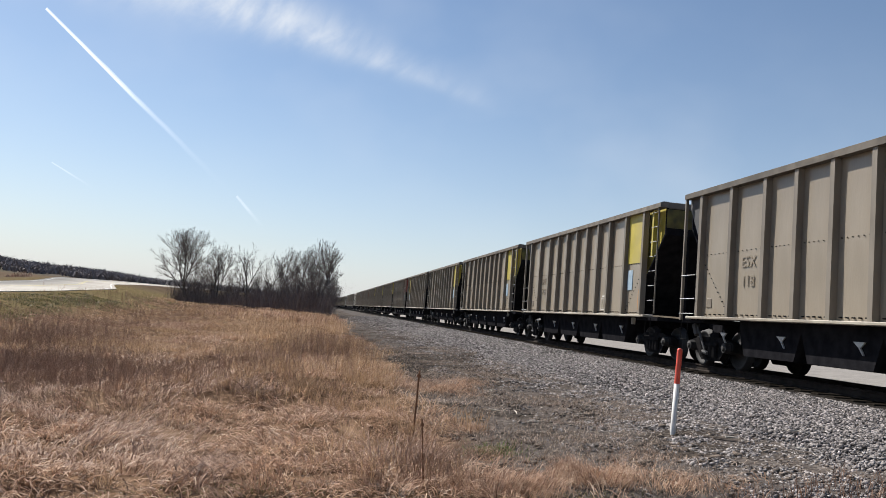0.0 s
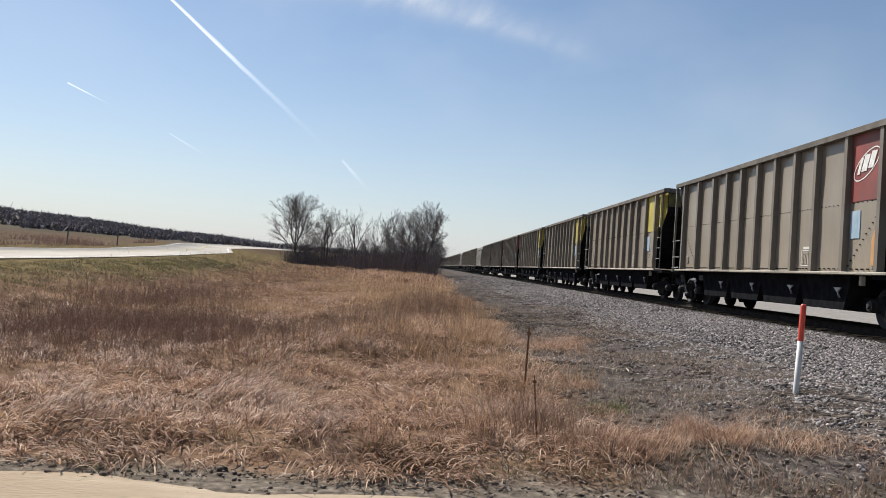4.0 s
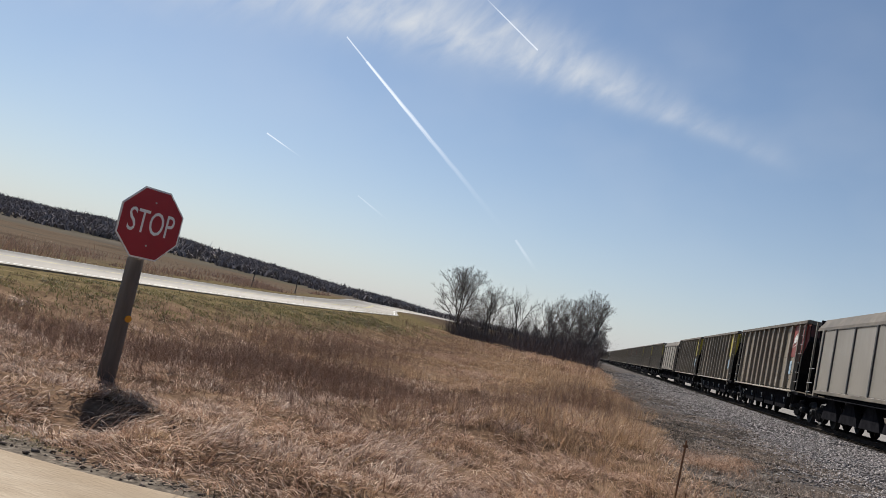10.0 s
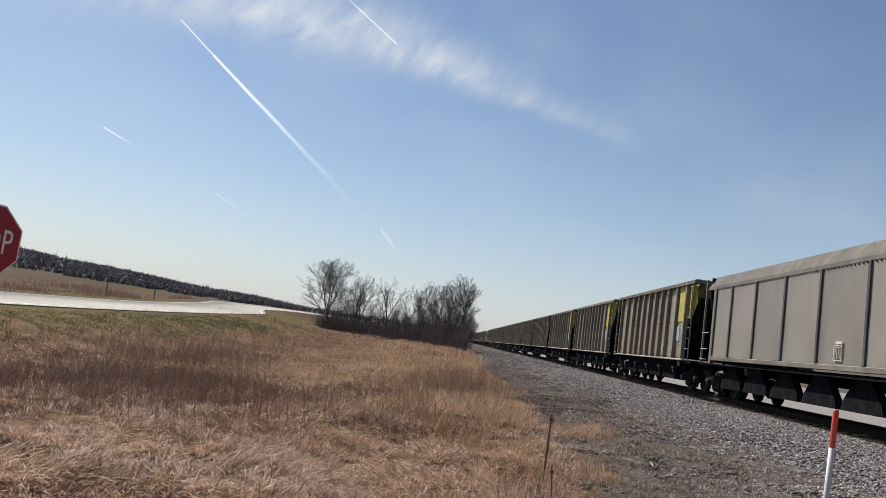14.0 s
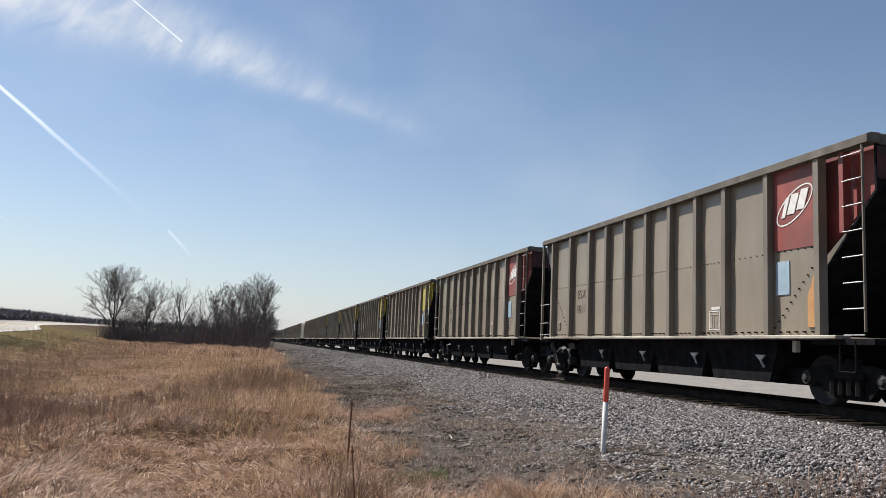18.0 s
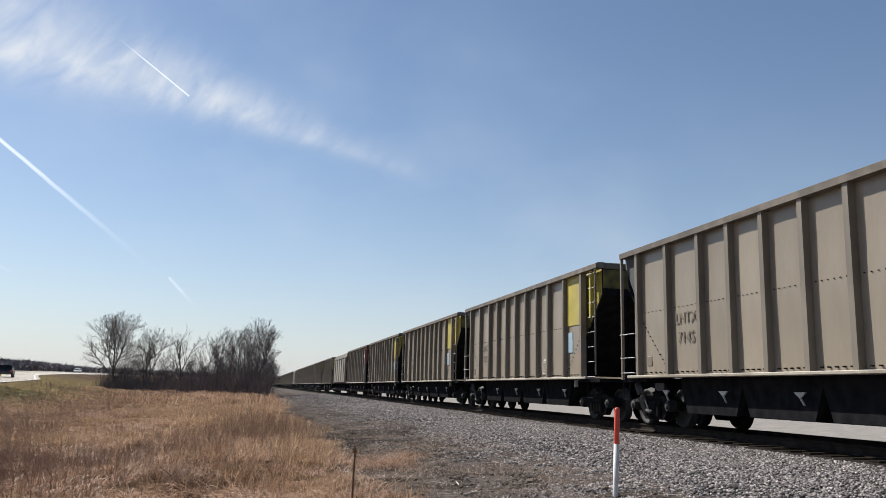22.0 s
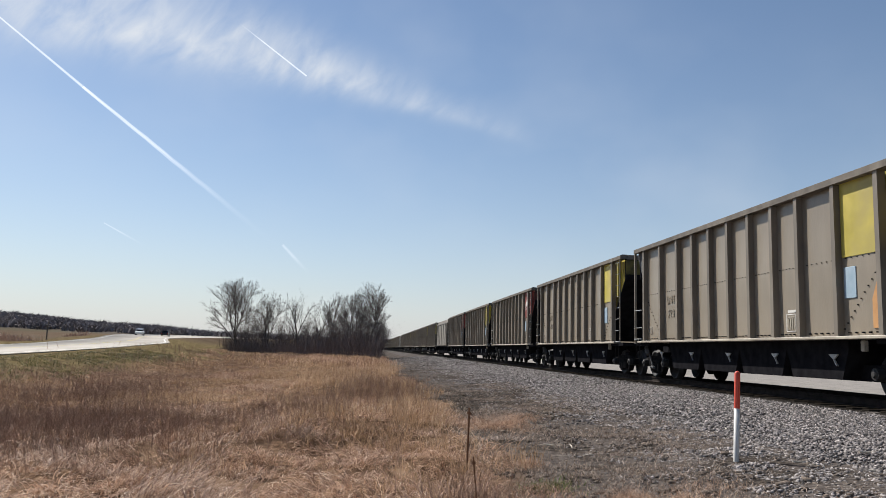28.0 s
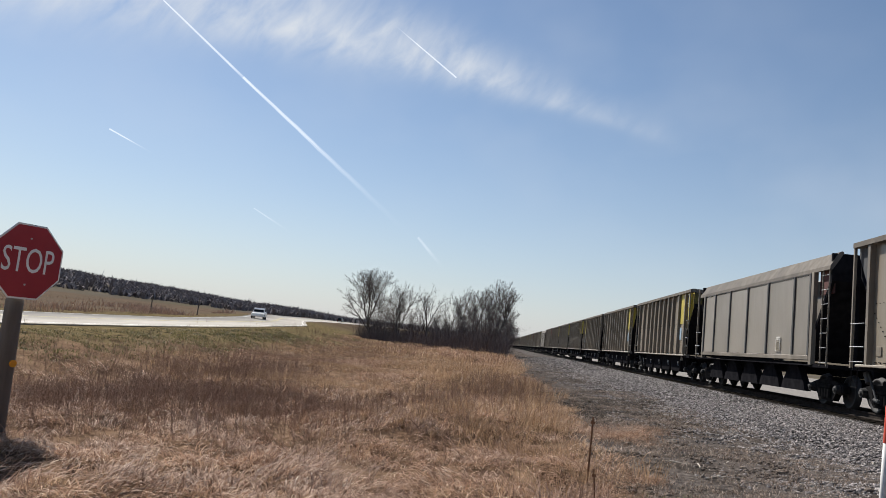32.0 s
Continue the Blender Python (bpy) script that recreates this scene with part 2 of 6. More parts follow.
M["sill"] = material("pale_side_sill", (0.34, 0.3, 0.24), (0.46, 0.42, 0.34), 0.55, scale=4, stain=(0.24, 0.2, 0.155), random_by="object", amount=0.12)
M["greybody"] = material("dull_tan_smooth_side", (0.22, 0.193, 0.16), (0.3, 0.265, 0.222), 0.4, scale=1.0, detail=8, bump=0.002, bump_scale=25, stain=(0.19, 0.17, 0.14), stain_scale=0.7, random_by="object", amount=0.1, stretch=(1, 1, 0.3))
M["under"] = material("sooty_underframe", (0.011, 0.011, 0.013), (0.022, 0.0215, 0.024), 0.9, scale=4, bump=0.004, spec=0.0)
M["slope"] = material("dark_grey_slope_sheet", (0.085, 0.088, 0.092), (0.13, 0.13, 0.132), 0.75, spec=0.15, scale=2, stain=(0.06, 0.06, 0.06))
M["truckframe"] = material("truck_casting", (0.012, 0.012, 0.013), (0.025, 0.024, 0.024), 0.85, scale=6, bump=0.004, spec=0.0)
M["bearing"] = material("dark_bearing_cap", (0.014, 0.014, 0.014), (0.032, 0.031, 0.03), 0.75, 0.0, scale=9)
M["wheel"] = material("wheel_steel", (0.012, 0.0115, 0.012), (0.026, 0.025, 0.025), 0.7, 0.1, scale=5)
M["iron"] = material("worn_grab_iron", (0.3, 0.3, 0.3), (0.5, 0.5, 0.49), 0.45, 0.2, scale=10)
M["yellow"] = material("faded_yellow_paint", (0.40, 0.33, 0.05), (0.52, 0.43, 0.085), 0.5, scale=2, stain=(0.40, 0.33, 0.1), stain_scale=1.3, random_by="object", amount=0.1)
# end paint again, darkened in colour to stand in for shade
M["sootyyellow"] = material("shaded_yellow_paint", (0.13, 0.105, 0.02), (0.2, 0.165, 0.035), 0.7, scale=3, stain=(0.05, 0.045, 0.02), stain_scale=2.0)
M["sootyred"] = material("shaded_red_paint", (0.07, 0.02, 0.017), (0.11, 0.033, 0.027), 0.7, scale=3, stain=(0.03, 0.015, 0.013), stain_scale=2.0)
M["dark_bed"] = material("dark_track_ballast", (0.012, 0.011, 0.01), (0.04, 0.036, 0.033), 0.95, scale=14, bump=0.04, bump_scale=16, spec=0.0)
M["red"] = material("faded_red_paint", (0.2, 0.043, 0.036), (0.28, 0.066, 0.053), 0.5, scale=2, stain=(0.17, 0.062, 0.05), stain_scale=1.3, random_by="object", amount=0.12)
M["blue"] = material("pale_blue_paint", (0.25, 0.35, 0.43), (0.38, 0.47, 0.54), 0.6, scale=3)
M["rustorange"] = material("orange_rust_paint", (0.42, 0.2, 0.07), (0.52, 0.28, 0.11), 0.7, scale=4)
M["white"] = material("worn_white_paint", (0.6, 0.58, 0.54), (0.78, 0.77, 0.74), 0.55, scale=5)
M["lettering"] = material("faded_dark_lettering", (0.12, 0.1, 0.077), (0.19, 0.16, 0.122), 0.7, scale=6)
M["faint"] = material("washed_out_lettering", (0.19, 0.16, 0.122), (0.24, 0.205, 0.158), 0.7, scale=6)
M["rail"] = material("rail_steel", (0.022, 0.018, 0.016), (0.045, 0.037, 0.032), 0.85, 0.0, spec=0.05, scale=4)
M["tie"] = material("creosoted_tie", (0.014, 0.012, 0.01), (0.032, 0.027, 0.022), 0.9, scale=5, bump=0.006, stretch=(0.2, 1, 1), spec=0.0)
M["bark"] = material("grey_bark", (0.085, 0.075, 0.07), (0.16, 0.142, 0.13), 0.9, scale=6, bump=0.01, stretch=(1, 1, 0.2), spec=0.0)
M["twig"] = material("winter_twigs", (0.12, 0.102, 0.098), (0.2, 0.172, 0.162), 0.9, scale=2, spec=0.0)
M["brush"] = material("winter_underbrush", (0.095, 0.078, 0.076), (0.18, 0.15, 0.142), 0.9, scale=1, random_by="island", amount=0.3, spec=0.0)
# haze of the distance is mixed into this colour as a bluish grey
M["wood_far"] = material("hazed_winter_woods", (0.16, 0.146, 0.152), (0.2, 0.183, 0.188), 0.95, scale=0.05, random_by="island", amount=0.06, spec=0.0)
M["hill"] = material("wooded_hill_floor", (0.09, 0.078, 0.07), (0.14, 0.12, 0.1), 0.95, scale=0.02, stain=(0.11, 0.095, 0.06), stain_scale=0.008, spec=0.0)
M["post_wood"] = material("weathered_post_wood", (0.10, 0.08, 0.065), (0.2, 0.17, 0.14), 0.85, scale=7, bump=0.006, stretch=(1, 1, 0.12), stain=(0.07, 0.058, 0.05))
M["signred"] = material("stop_sign_red", (0.27, 0.012, 0.022), (0.33, 0.018, 0.03), 0.4, scale=2)
M["signwhite"] = material("stop_sign_white", (0.68, 0.68, 0.67), (0.78, 0.78, 0.77), 0.4, scale=3)
M["signback"] = material("aluminium_sign_back", (0.4, 0.4, 0.4), (0.55, 0.55, 0.55), 0.4, 0.8, scale=4)
M["amber"] = material("amber_reflector", (0.6, 0.25, 0.02), (0.75, 0.33, 0.03), 0.25, scale=5)
M["markred"] = material("marker_red", (0.55, 0.055, 0.03), (0.68, 0.09, 0.05), 0.45, scale=6)
M["markwhite"] = material("marker_white", (0.56, 0.55, 0.53), (0.68, 0.68, 0.66), 0.5, scale=6, stain=(0.55, 0.53, 0.5))
M["rust"] = material("rusty_steel", (0.10, 0.045, 0.025), (0.2, 0.1, 0.05), 0.85, scale=20, bump=0.002)
M["stick"] = material("bleached_sticks", (0.36, 0.31, 0.25), (0.58, 0.53, 0.46), 0.9, scale=10, random_by="object", amount=0.25)
M["darkpaint"] = material("black_car_paint", (0.012, 0.012, 0.014), (0.02, 0.02, 0.022), 0.25, scale=3)
M["whitepaint"] = material("white_car_paint", (0.7, 0.7, 0.7), (0.8, 0.8, 0.8), 0.3, scale=3)
M["carglass"] = material("dark_car_glass", (0.01, 0.012, 0.014), (0.02, 0.022, 0.025), 0.08, scale=3)
M["tyre"] = material("tyre_rubber", (0.015, 0.015, 0.015), (0.03, 0.03, 0.03), 0.85, scale=8)
M["turbine"] = material("turbine_white", (0.65, 0.66, 0.68), (0.75, 0.76, 0.78), 0.5, scale=0.1)
for key, level in (("taillight", (0.5, 0.02, 0.015)), ("headlight", (0.85, 0.85, 0.8))):
    M[key] = material(key + "_lens", level, level, 0.2, scale=3)


def contrail_material(name, strength, rise=1.45, power=2.4):
    m = bpy.data.materials.new(name)
    m.use_nodes = True
    t = m.node_tree
    t.nodes.clear()
    uv = t.nodes.new("ShaderNodeUVMap")
    split = t.nodes.new("ShaderNodeSeparateXYZ")
    t.links.new(uv.outputs[0], split.inputs[0])

    def calc(op, a, b=None, clamp=False):
        n = t.nodes.new("ShaderNodeMath")
        n.operation, n.use_clamp = op, clamp
        for i, v in enumerate((a, b)):
            if isinstance(v, (int, float)):
                n.inputs[i].default_value = v
            elif v is not None:
                t.links.new(v, n.inputs[i])
        return n.outputs[0]

    # u: old end 0 to young end 1; v: across, 0..1
    off = calc("MULTIPLY", calc("SUBTRACT", split.outputs[1], 0.5), 2.0)
    edge = calc("SUBTRACT", 1.0, calc("MULTIPLY", off, off), clamp=True)
    puff = t.nodes.new("ShaderNodeTexNoise")
    puff.inputs["Scale"].default_value, puff.inputs["Detail"].default_value = 9.0, 5.0
    t.links.new(uv.outputs[0], puff.inputs["Vector"])
    body = calc("MULTIPLY", edge, calc("ADD", calc("MULTIPLY", puff.outputs["Fac"], 0.9), 0.25))
    age = calc("POWER", calc("MULTIPLY", split.outputs[0], rise, clamp=True), power)
    alpha = calc("MULTIPLY", calc("MULTIPLY", body, age), strength, clamp=True)
    glow = t.nodes.new("ShaderNodeEmission")
    glow.inputs[0].default_value = (0.88, 0.93, 1.0, 1)
    glow.inputs[1].default_value = 0.95
    clear = t.nodes.new("ShaderNodeBsdfTransparent")
    both = t.nodes.new("ShaderNodeMixShader")
    t.links.new(alpha, both.inputs[0])
    t.links.new(clear.outputs[0], both.inputs[1])
    t.links.new(glow.outputs[0], both.inputs[2])
    t.links.new(both.outputs[0], t.nodes.new("ShaderNodeOutputMaterial").inputs[0])
    return m


M["contrail"], M["faint_contrail"] = contrail_material("contrail_ice", 0.85), contrail_material("fading_contrail_ice", 0.32)
M["fresh_contrail"] = contrail_material("fresh_contrail_ice", 0.85, 2.6, 1.6)


# ---- mesh helpers ----
def finish(name, bm, mat, smooth=False):
    me = bpy.data.meshes.new(name)
    bm.normal_update()
    bm.to_mesh(me)
    bm.free()
    for m in (mat if isinstance(mat, (list, tuple)) else (mat,)):
        me.materials.append(m)
    if smooth:
        me.polygons.foreach_set("use_smooth", [True] * len(me.polygons))
    return me


def part(name, bm, mat, parent=None, label="", m=None, smooth=False):
    """Links a bmesh, or a ready mesh, as one object under a thing or a part."""
    me = bm if isinstance(bm, bpy.types.Mesh) else finish(name, bm, mat, smooth)
    ob = new(name, me)
    ob.parent = parent
    if m is not None:
        ob.matrix_local = m
    return tagged(ob, label)


def empty(name, m, label, category, group="", kind=""):
    ob = new(name)
    ob.empty_display_size = 0.2
    ob.matrix_world = m
    return tagged(ob, label, category, group, kind)


def box(bm, x0, x1, y0, y1, z0, z1, bevel=0.0):
    res = bmesh.ops.create_cube(bm, size=1, matrix=Matrix.LocRotScale(((x0 + x1) / 2, (y0 + y1) / 2, (z0 + z1) / 2), None, (abs(x1 - x0), abs(y1 - y0), abs(z1 - z0))))
    if bevel:
        es = list({e for v in res["verts"] for e in v.link_edges})
        bmesh.ops.bevel(bm, geom=es, offset=bevel, segments=1, affect="EDGES")
    return bm


def tube(bm, a, b, r0, r1=None, sides=6, caps=True):
    a, b = Vector(a), Vector(b)
    r1 = r0 if r1 is None else r1
    q = (b - a).to_track_quat("Z", "Y")
    rings = []
    for p, r in ((a, r0), (b, r1)):
        rings.append([bm.verts.new(p + q @ Vector((r * math.cos(2 * math.pi * i / sides), r * math.sin(2 * math.pi * i / sides), 0))) for i in range(sides)])
    for i in range(sides):
        j = (i + 1) % sides
        bm.faces.new((rings[0][i], rings[0][j], rings[1][j], rings[1][i]))
    if caps:
        bm.faces.new(rings[0][::-1])
        bm.faces.new(rings[1])
    return bm


def prism(bm, outline, axis, lo, hi):
    """An outline of (u, v) drawn along axis 'x' (u=y, v=z) or 'y' (u=x, v=z)."""
    def at(u, v, w):
        return (w, u, v) if axis == "x" else (u, w, v)
    a = [bm.verts.new(at(u, v, lo)) for u, v in outline]
    b = [bm.verts.new(at(u, v, hi)) for u, v in outline]
    n = len(outline)
    for i in range(n):
        j = (i + 1) % n
        bm.faces.new((a[i], a[j], b[j], b[i]))
    bm.faces.new(a[::-1])
    bm.faces.new(b)
    bmesh.ops.recalc_face_normals(bm, faces=bm.faces)
    return bm


def arrays_mesh(name, verts, tris, mat):
    """A mesh from numpy arrays of vertices and triangles."""
    me = bpy.data.meshes.new(name)
    me.vertices.add(len(verts))
    me.vertices.foreach_set("co", np.ascontiguousarray(verts, dtype=np.float32).ravel())
    me.loops.add(len(tris) * 3)
    me.loops.foreach_set("vertex_index", np.ascontiguousarray(tris, dtype=np.int32).ravel())
    me.polygons.add(len(tris))
    me.polygons.foreach_set("loop_start", np.arange(0, len(tris) * 3, 3, dtype=np.int32))
    me.update(calc_edges=True)
    me.materials.append(mat)
    return me


def text_mesh(name, body, size, depth, mat):
    cu = bpy.data.curves.new(name, "FONT")
    cu.body, cu.size, cu.extrude, cu.align_x, cu.align_y, cu.resolution_u = body, size, depth, "CENTER", "CENTER", 3
    ob = new(name, cu)
    me = bpy.data.meshes.new_from_object(ob.evaluated_get(bpy.context.evaluated_depsgraph_get()))
    bpy.data.objects.remove(ob)
    bpy.data.curves.remove(cu)
    me.materials.clear()
    me.materials.append(mat)
    return me


def value_noise(x, y, seed=0):
    """Smooth noise in 0..1 over arrays."""
    xi, yi = np.floor(x).astype(int), np.floor(y).astype(int)
    fx, fy = x - xi, y - yi
    fx, fy = fx * fx * (3 - 2 * fx), fy * fy * (3 - 2 * fy)

    def h(i, j):
        n = (i * 374761393 + j * 668265263 + seed * 69069) & 0x7FFFFFFF
        n = ((n ^ (n >> 13)) * 1274126177) & 0x7FFFFFFF
        return ((n ^ (n >> 16)) & 0xFFFF) / 65535.0
    return (h(xi, yi) * (1 - fx) + h(xi + 1, yi) * fx) * (1 - fy) + (h(xi, yi + 1) * (1 - fx) + h(xi + 1, yi + 1) * fx) * fy


# ---- ground, road, track ----
PROFILE_X = (-400, -40, -12, -8, -3, 1.6, 3.5, 4.5, 6, 8.9, 9.1, 12.7, 12.9, 15.5, 22, 40, 400)
PROFILE_Z = (-0.69, -0.89, -1.06, -1.10, -0.92, -0.81, -0.72, -0.67, -0.54, -0.43, -0.42, -0.42, -0.43, -0.66, -0.74, -0.79, -0.79)
ROAD_Y = (-400, -60, 0, 25, 40, 65, 96, 113, 128, 157, 199, 240, 262, 330, 450, 700, 1200)
ROAD_X = (8, -14, -17.2, -19.6, -21, -23.2, -27.1, -31.4, -35.3, -42, -48.5, -51.6, -51.6, -47, -30, 10, 90)
ROAD_Z = (-0.3, -0.29, -0.29, -0.27, -0.18, 0.12, 0.68, 1.0, 1.25, 1.6, 2.05, 2.5, 2.65, 3.1, 3.4, 3.6, 4)
fine_y = np.arange(-420, 1220, 1.0)
kernel = np.hanning(27) / np.hanning(27).sum()
smooth_x = np.convolve(np.pad(np.interp(fine_y, ROAD_Y, ROAD_X), 13, mode="edge"), kernel, "valid")
smooth_z = np.convolve(np.pad(np.interp(fine_y, ROAD_Y, ROAD_Z), 13, mode="edge"), kernel, "valid")
ROAD_HALF = 4.1


def road_at(y):
    return np.interp(y, fine_y, smooth_x), np.interp(y, fine_y, smooth_z)


def banked(y):
    """The highway's crossfall, steeper through the bend."""
    return np.interp(y, (70, 110, 300, 380), (0.0, 0.07, 0.07, 0.0))


def step(x, lo, hi):
    u = np.clip((x - lo) / (hi - lo), 0, 1)
    return u * u * (3 - 2 * u)


def ground_z(x, y):
    """The height of the ground: railway bank, ditch, highway bank, fields."""
    x, y = np.asarray(x, float), np.asarray(y, float)
    z = np.interp(x, PROFILE_X, PROFILE_Z)
    z = z + np.interp(y, (0, 40, 105, 200, 400, 2000), (0, 0.06, 0.62, 1.1, 2.2, 5.0)) * (1 - step(x, -4, 4.5))
    rx, rz = road_at(y)
    d = x - rx
    near = 1 - step(np.abs(d), ROAD_HALF + 0.8, ROAD_HALF + 8.5)
    west = step(-d, 0, 8)
    field = rz - 0.25 + 0.010 * np.maximum(0, -d - 12)
    z = z * (1 - west) + field * west
    z = z * (1 - near) + (rz - 0.025 - banked(y) * np.clip(d, -6, 6)) * near
    lumps = (value_noise(x * 0.9, y * 0.9, 3) - 0.5) * 0.2 + (value_noise(x * 2.1, y * 2.1, 13) - 0.5) * 0.14 * (1 - step(y, 16, 30)) + (value_noise(x * 0.25, y * 0.25, 4) - 0.5) * 0.25
    grassy = (1 - step(x, 0.6, 2.2)) * step(np.abs(d), ROAD_HALF + 0.4, ROAD_HALF + 3)
    z = z + lumps * grassy
    z = z + (value_noise(x * 2.2, y * 2.2, 5) - 0.5) * 0.07 * step(x, 0.8, 2.0) * (1 - step(x, 4.8, 6.0))
    lane = -0.94 + 0.77 * step(x, 3.5, 9.0)
    inlane = (1 - step(y, 5.2, 6.6)) * step(y, -6.5, -4.5) * (1 - step(x, 14, 18)) * step(x, -12.5, -9)
    return z * (1 - inlane) + lane * inlane


def grown(lo, hi, inner_lo, inner_hi, stepsize, growth=1.13):
    mid = list(np.arange(inner_lo, inner_hi, stepsize))
    s, v, right = stepsize, inner_hi, []
    while v < hi:
        right.append(v)
        s *= growth
        v += s
    s, v, left = stepsize, inner_lo, []
    while v > lo:
        s *= growth
        v -= s
        left.append(v)
    return np.array(left[::-1] + mid + right + [hi])


def sheet(name, xs, ys, zf, mat):
    gx, gy = np.meshgrid(xs, ys)
    verts = np.stack([gx, gy, zf(gx, gy)], -1).reshape(-1, 3)
    nx, ny = len(xs), len(ys)
    i = np.arange((nx - 1) * (ny - 1))
    a = i // (nx - 1) * nx + i % (nx - 1)
    tris = np.concatenate([np.stack([a, a + 1, a + nx + 1], 1), np.stack([a, a + nx + 1, a + nx], 1)])
    me = arrays_mesh(name, verts, tris, mat)
    me.polygons.foreach_set("use_smooth", [True] * len(me.polygons))
    return new(name, me)


def ground_material():
    """Straw litter, bare soil by the track, greening banks by the highway, far fields."""
    m = bpy.data.materials.new("field_ground")
    m.use_nodes = True
    t = m.node_tree
    shader = t.nodes["Principled BSDF"]
    shader.inputs["Roughness"].default_value = 0.95
    shader.inputs["Specular IOR Level"].default_value = 0.0
    geo = t.nodes.new("ShaderNodeNewGeometry")
    split = t.nodes.new("ShaderNodeSeparateXYZ")
    t.links.new(geo.outputs["Position"], split.inputs[0])

    def noise_of(scale, detail=5.0):
        n = t.nodes.new("ShaderNodeTexNoise")
        n.inputs["Scale"].default_value, n.inputs["Detail"].default_value = scale, detail
        t.links.new(geo.outputs["Position"], n.inputs["Vector"])
        return n.outputs["Fac"]

    def ramp_of(fac, stops):
        r = t.nodes.new("ShaderNodeValToRGB")
        while len(r.color_ramp.elements) < len(stops):
            r.color_ramp.elements.new(0.5)
        for e, (p, c) in zip(r.color_ramp.elements, stops):
            e.position, e.color = p, (*c, 1)
        t.links.new(fac, r.inputs[0])
        return r.outputs[0]

    def calc(op, a, b=None):
        n = t.nodes.new("ShaderNodeMath")
        n.operation = op
        for i, v in enumerate((a, b)):
            if isinstance(v, (int, float)):
                n.inputs[i].default_value = v
            elif v is not None:
                t.links.new(v, n.inputs[i])
        return n.outputs[0]

    def ease(v, lo, hi):
        n = t.nodes.new("ShaderNodeMapRange")
        n.interpolation_type = "SMOOTHSTEP"
        n.inputs[1].default_value, n.inputs[2].default_value = lo, hi
        t.links.new(v, n.inputs[0])
        return n.outputs[0]

    def blend(fac, a, b):
        n = t.nodes.new("ShaderNodeMixRGB")
        t.links.new(fac, n.inputs[0])
        t.links.new(a, n.inputs[1])
        t.links.new(b, n.inputs[2])
        return n.outputs[0]

    x = calc("ADD", split.outputs[0], calc("MULTIPLY", calc("SUBTRACT", noise_of(0.8, 3), 0.5), 2.2))
    fine, coarse, broad = noise_of(14, 6), noise_of(1.6, 4), noise_of(0.06, 3)
    straw = ramp_of(fine, [(0.3, (0.06, 0.037, 0.024)), (0.55, (0.18, 0.115, 0.075)), (0.75, (0.36, 0.245, 0.165))])
    rough = ramp_of(coarse, [(0.3, (0.07, 0.046, 0.032)), (0.6, (0.2, 0.13, 0.085)), (0.8, (0.3, 0.205, 0.135))])
    litter = blend(ease(coarse, 0.4, 0.6), straw, rough)
    soil = ramp_of(fine, [(0.3, (0.043, 0.036, 0.033)), (0.5, (0.095, 0.081, 0.073)), (0.66, (0.155, 0.134, 0.118)), (0.8, (0.28, 0.245, 0.208))])
    bank = ramp_of(noise_of(2.4, 6), [(0.36, (0.05, 0.038, 0.022)), (0.47, (0.15, 0.114, 0.062)), (0.56, (0.14, 0.113, 0.056)), (0.68, (0.23, 0.172, 0.098))])
    field = ramp_of(broad, [(0.35, (0.09, 0.066, 0.048)), (0.5, (0.135, 0.1, 0.072)), (0.65, (0.095, 0.08, 0.062))])
    # soil turns darker in a patch farther along and in scattered spots
    darker_soil = ramp_of(fine, [(0.35, (0.02, 0.017, 0.015)), (0.55, (0.05, 0.042, 0.036)), (0.75, (0.11, 0.093, 0.078))])
    patchy = calc("MULTIPLY", calc("MULTIPLY", ease(split.outputs[1], 13.0, 18.0), calc("SUBTRACT", 1.0, ease(split.outputs[1], 32.0, 46.0))), ease(noise_of(0.45, 3), 0.36, 0.52))
    soil = blend(calc("MAXIMUM", patchy, calc("MULTIPLY", ease(noise_of(0.9, 4), 0.48, 0.6), 0.75)), soil, darker_soil)
    lip = calc("ADD", split.outputs[1], calc("MULTIPLY", calc("SUBTRACT", noise_of(1.4, 3), 0.5), 0.8))
    trodden = ramp_of(fine, [(0.3, (0.085, 0.071, 0.057)), (0.55, (0.17, 0.143, 0.115)), (0.75, (0.29, 0.25, 0.2))])
    colour = blend(ease(x, 1.3, 2.1), litter, soil)
    colour = blend(calc("SUBTRACT", 1.0, ease(lip, 5.5, 5.95)), colour, trodden)
    colour = blend(calc("SUBTRACT", 1.0, ease(x, -13.5, -10.0)), colour, bank)
    colour = blend(calc("SUBTRACT", 1.0, ease(x, -46, -28)), colour, field)
    colour = blend(ease(x, 14, 20), colour, ramp_of(coarse, [(0.3, (0.22, 0.205, 0.19)), (0.7, (0.31, 0.29, 0.265))]))
    t.links.new(colour, shader.inputs["Base Color"])
    b = t.nodes.new("ShaderNodeBump")
    b.inputs["Strength"].default_value, b.inputs["Distance"].default_value = 1.0, 0.05
    t.links.new(noise_of(9, 6), b.inputs["Height"])
    t.links.new(b.outputs[0], shader.inputs["Normal"])
    return m


ground = sheet("ground", grown(-4200, 4200, -34, 16, 0.45), grown(-600, 4600, 3.5, 70, 0.45), ground_z, ground_material())
tagged(ground, "rolling dry grassland and bare soil beside the railway", "ground", kind="structure")

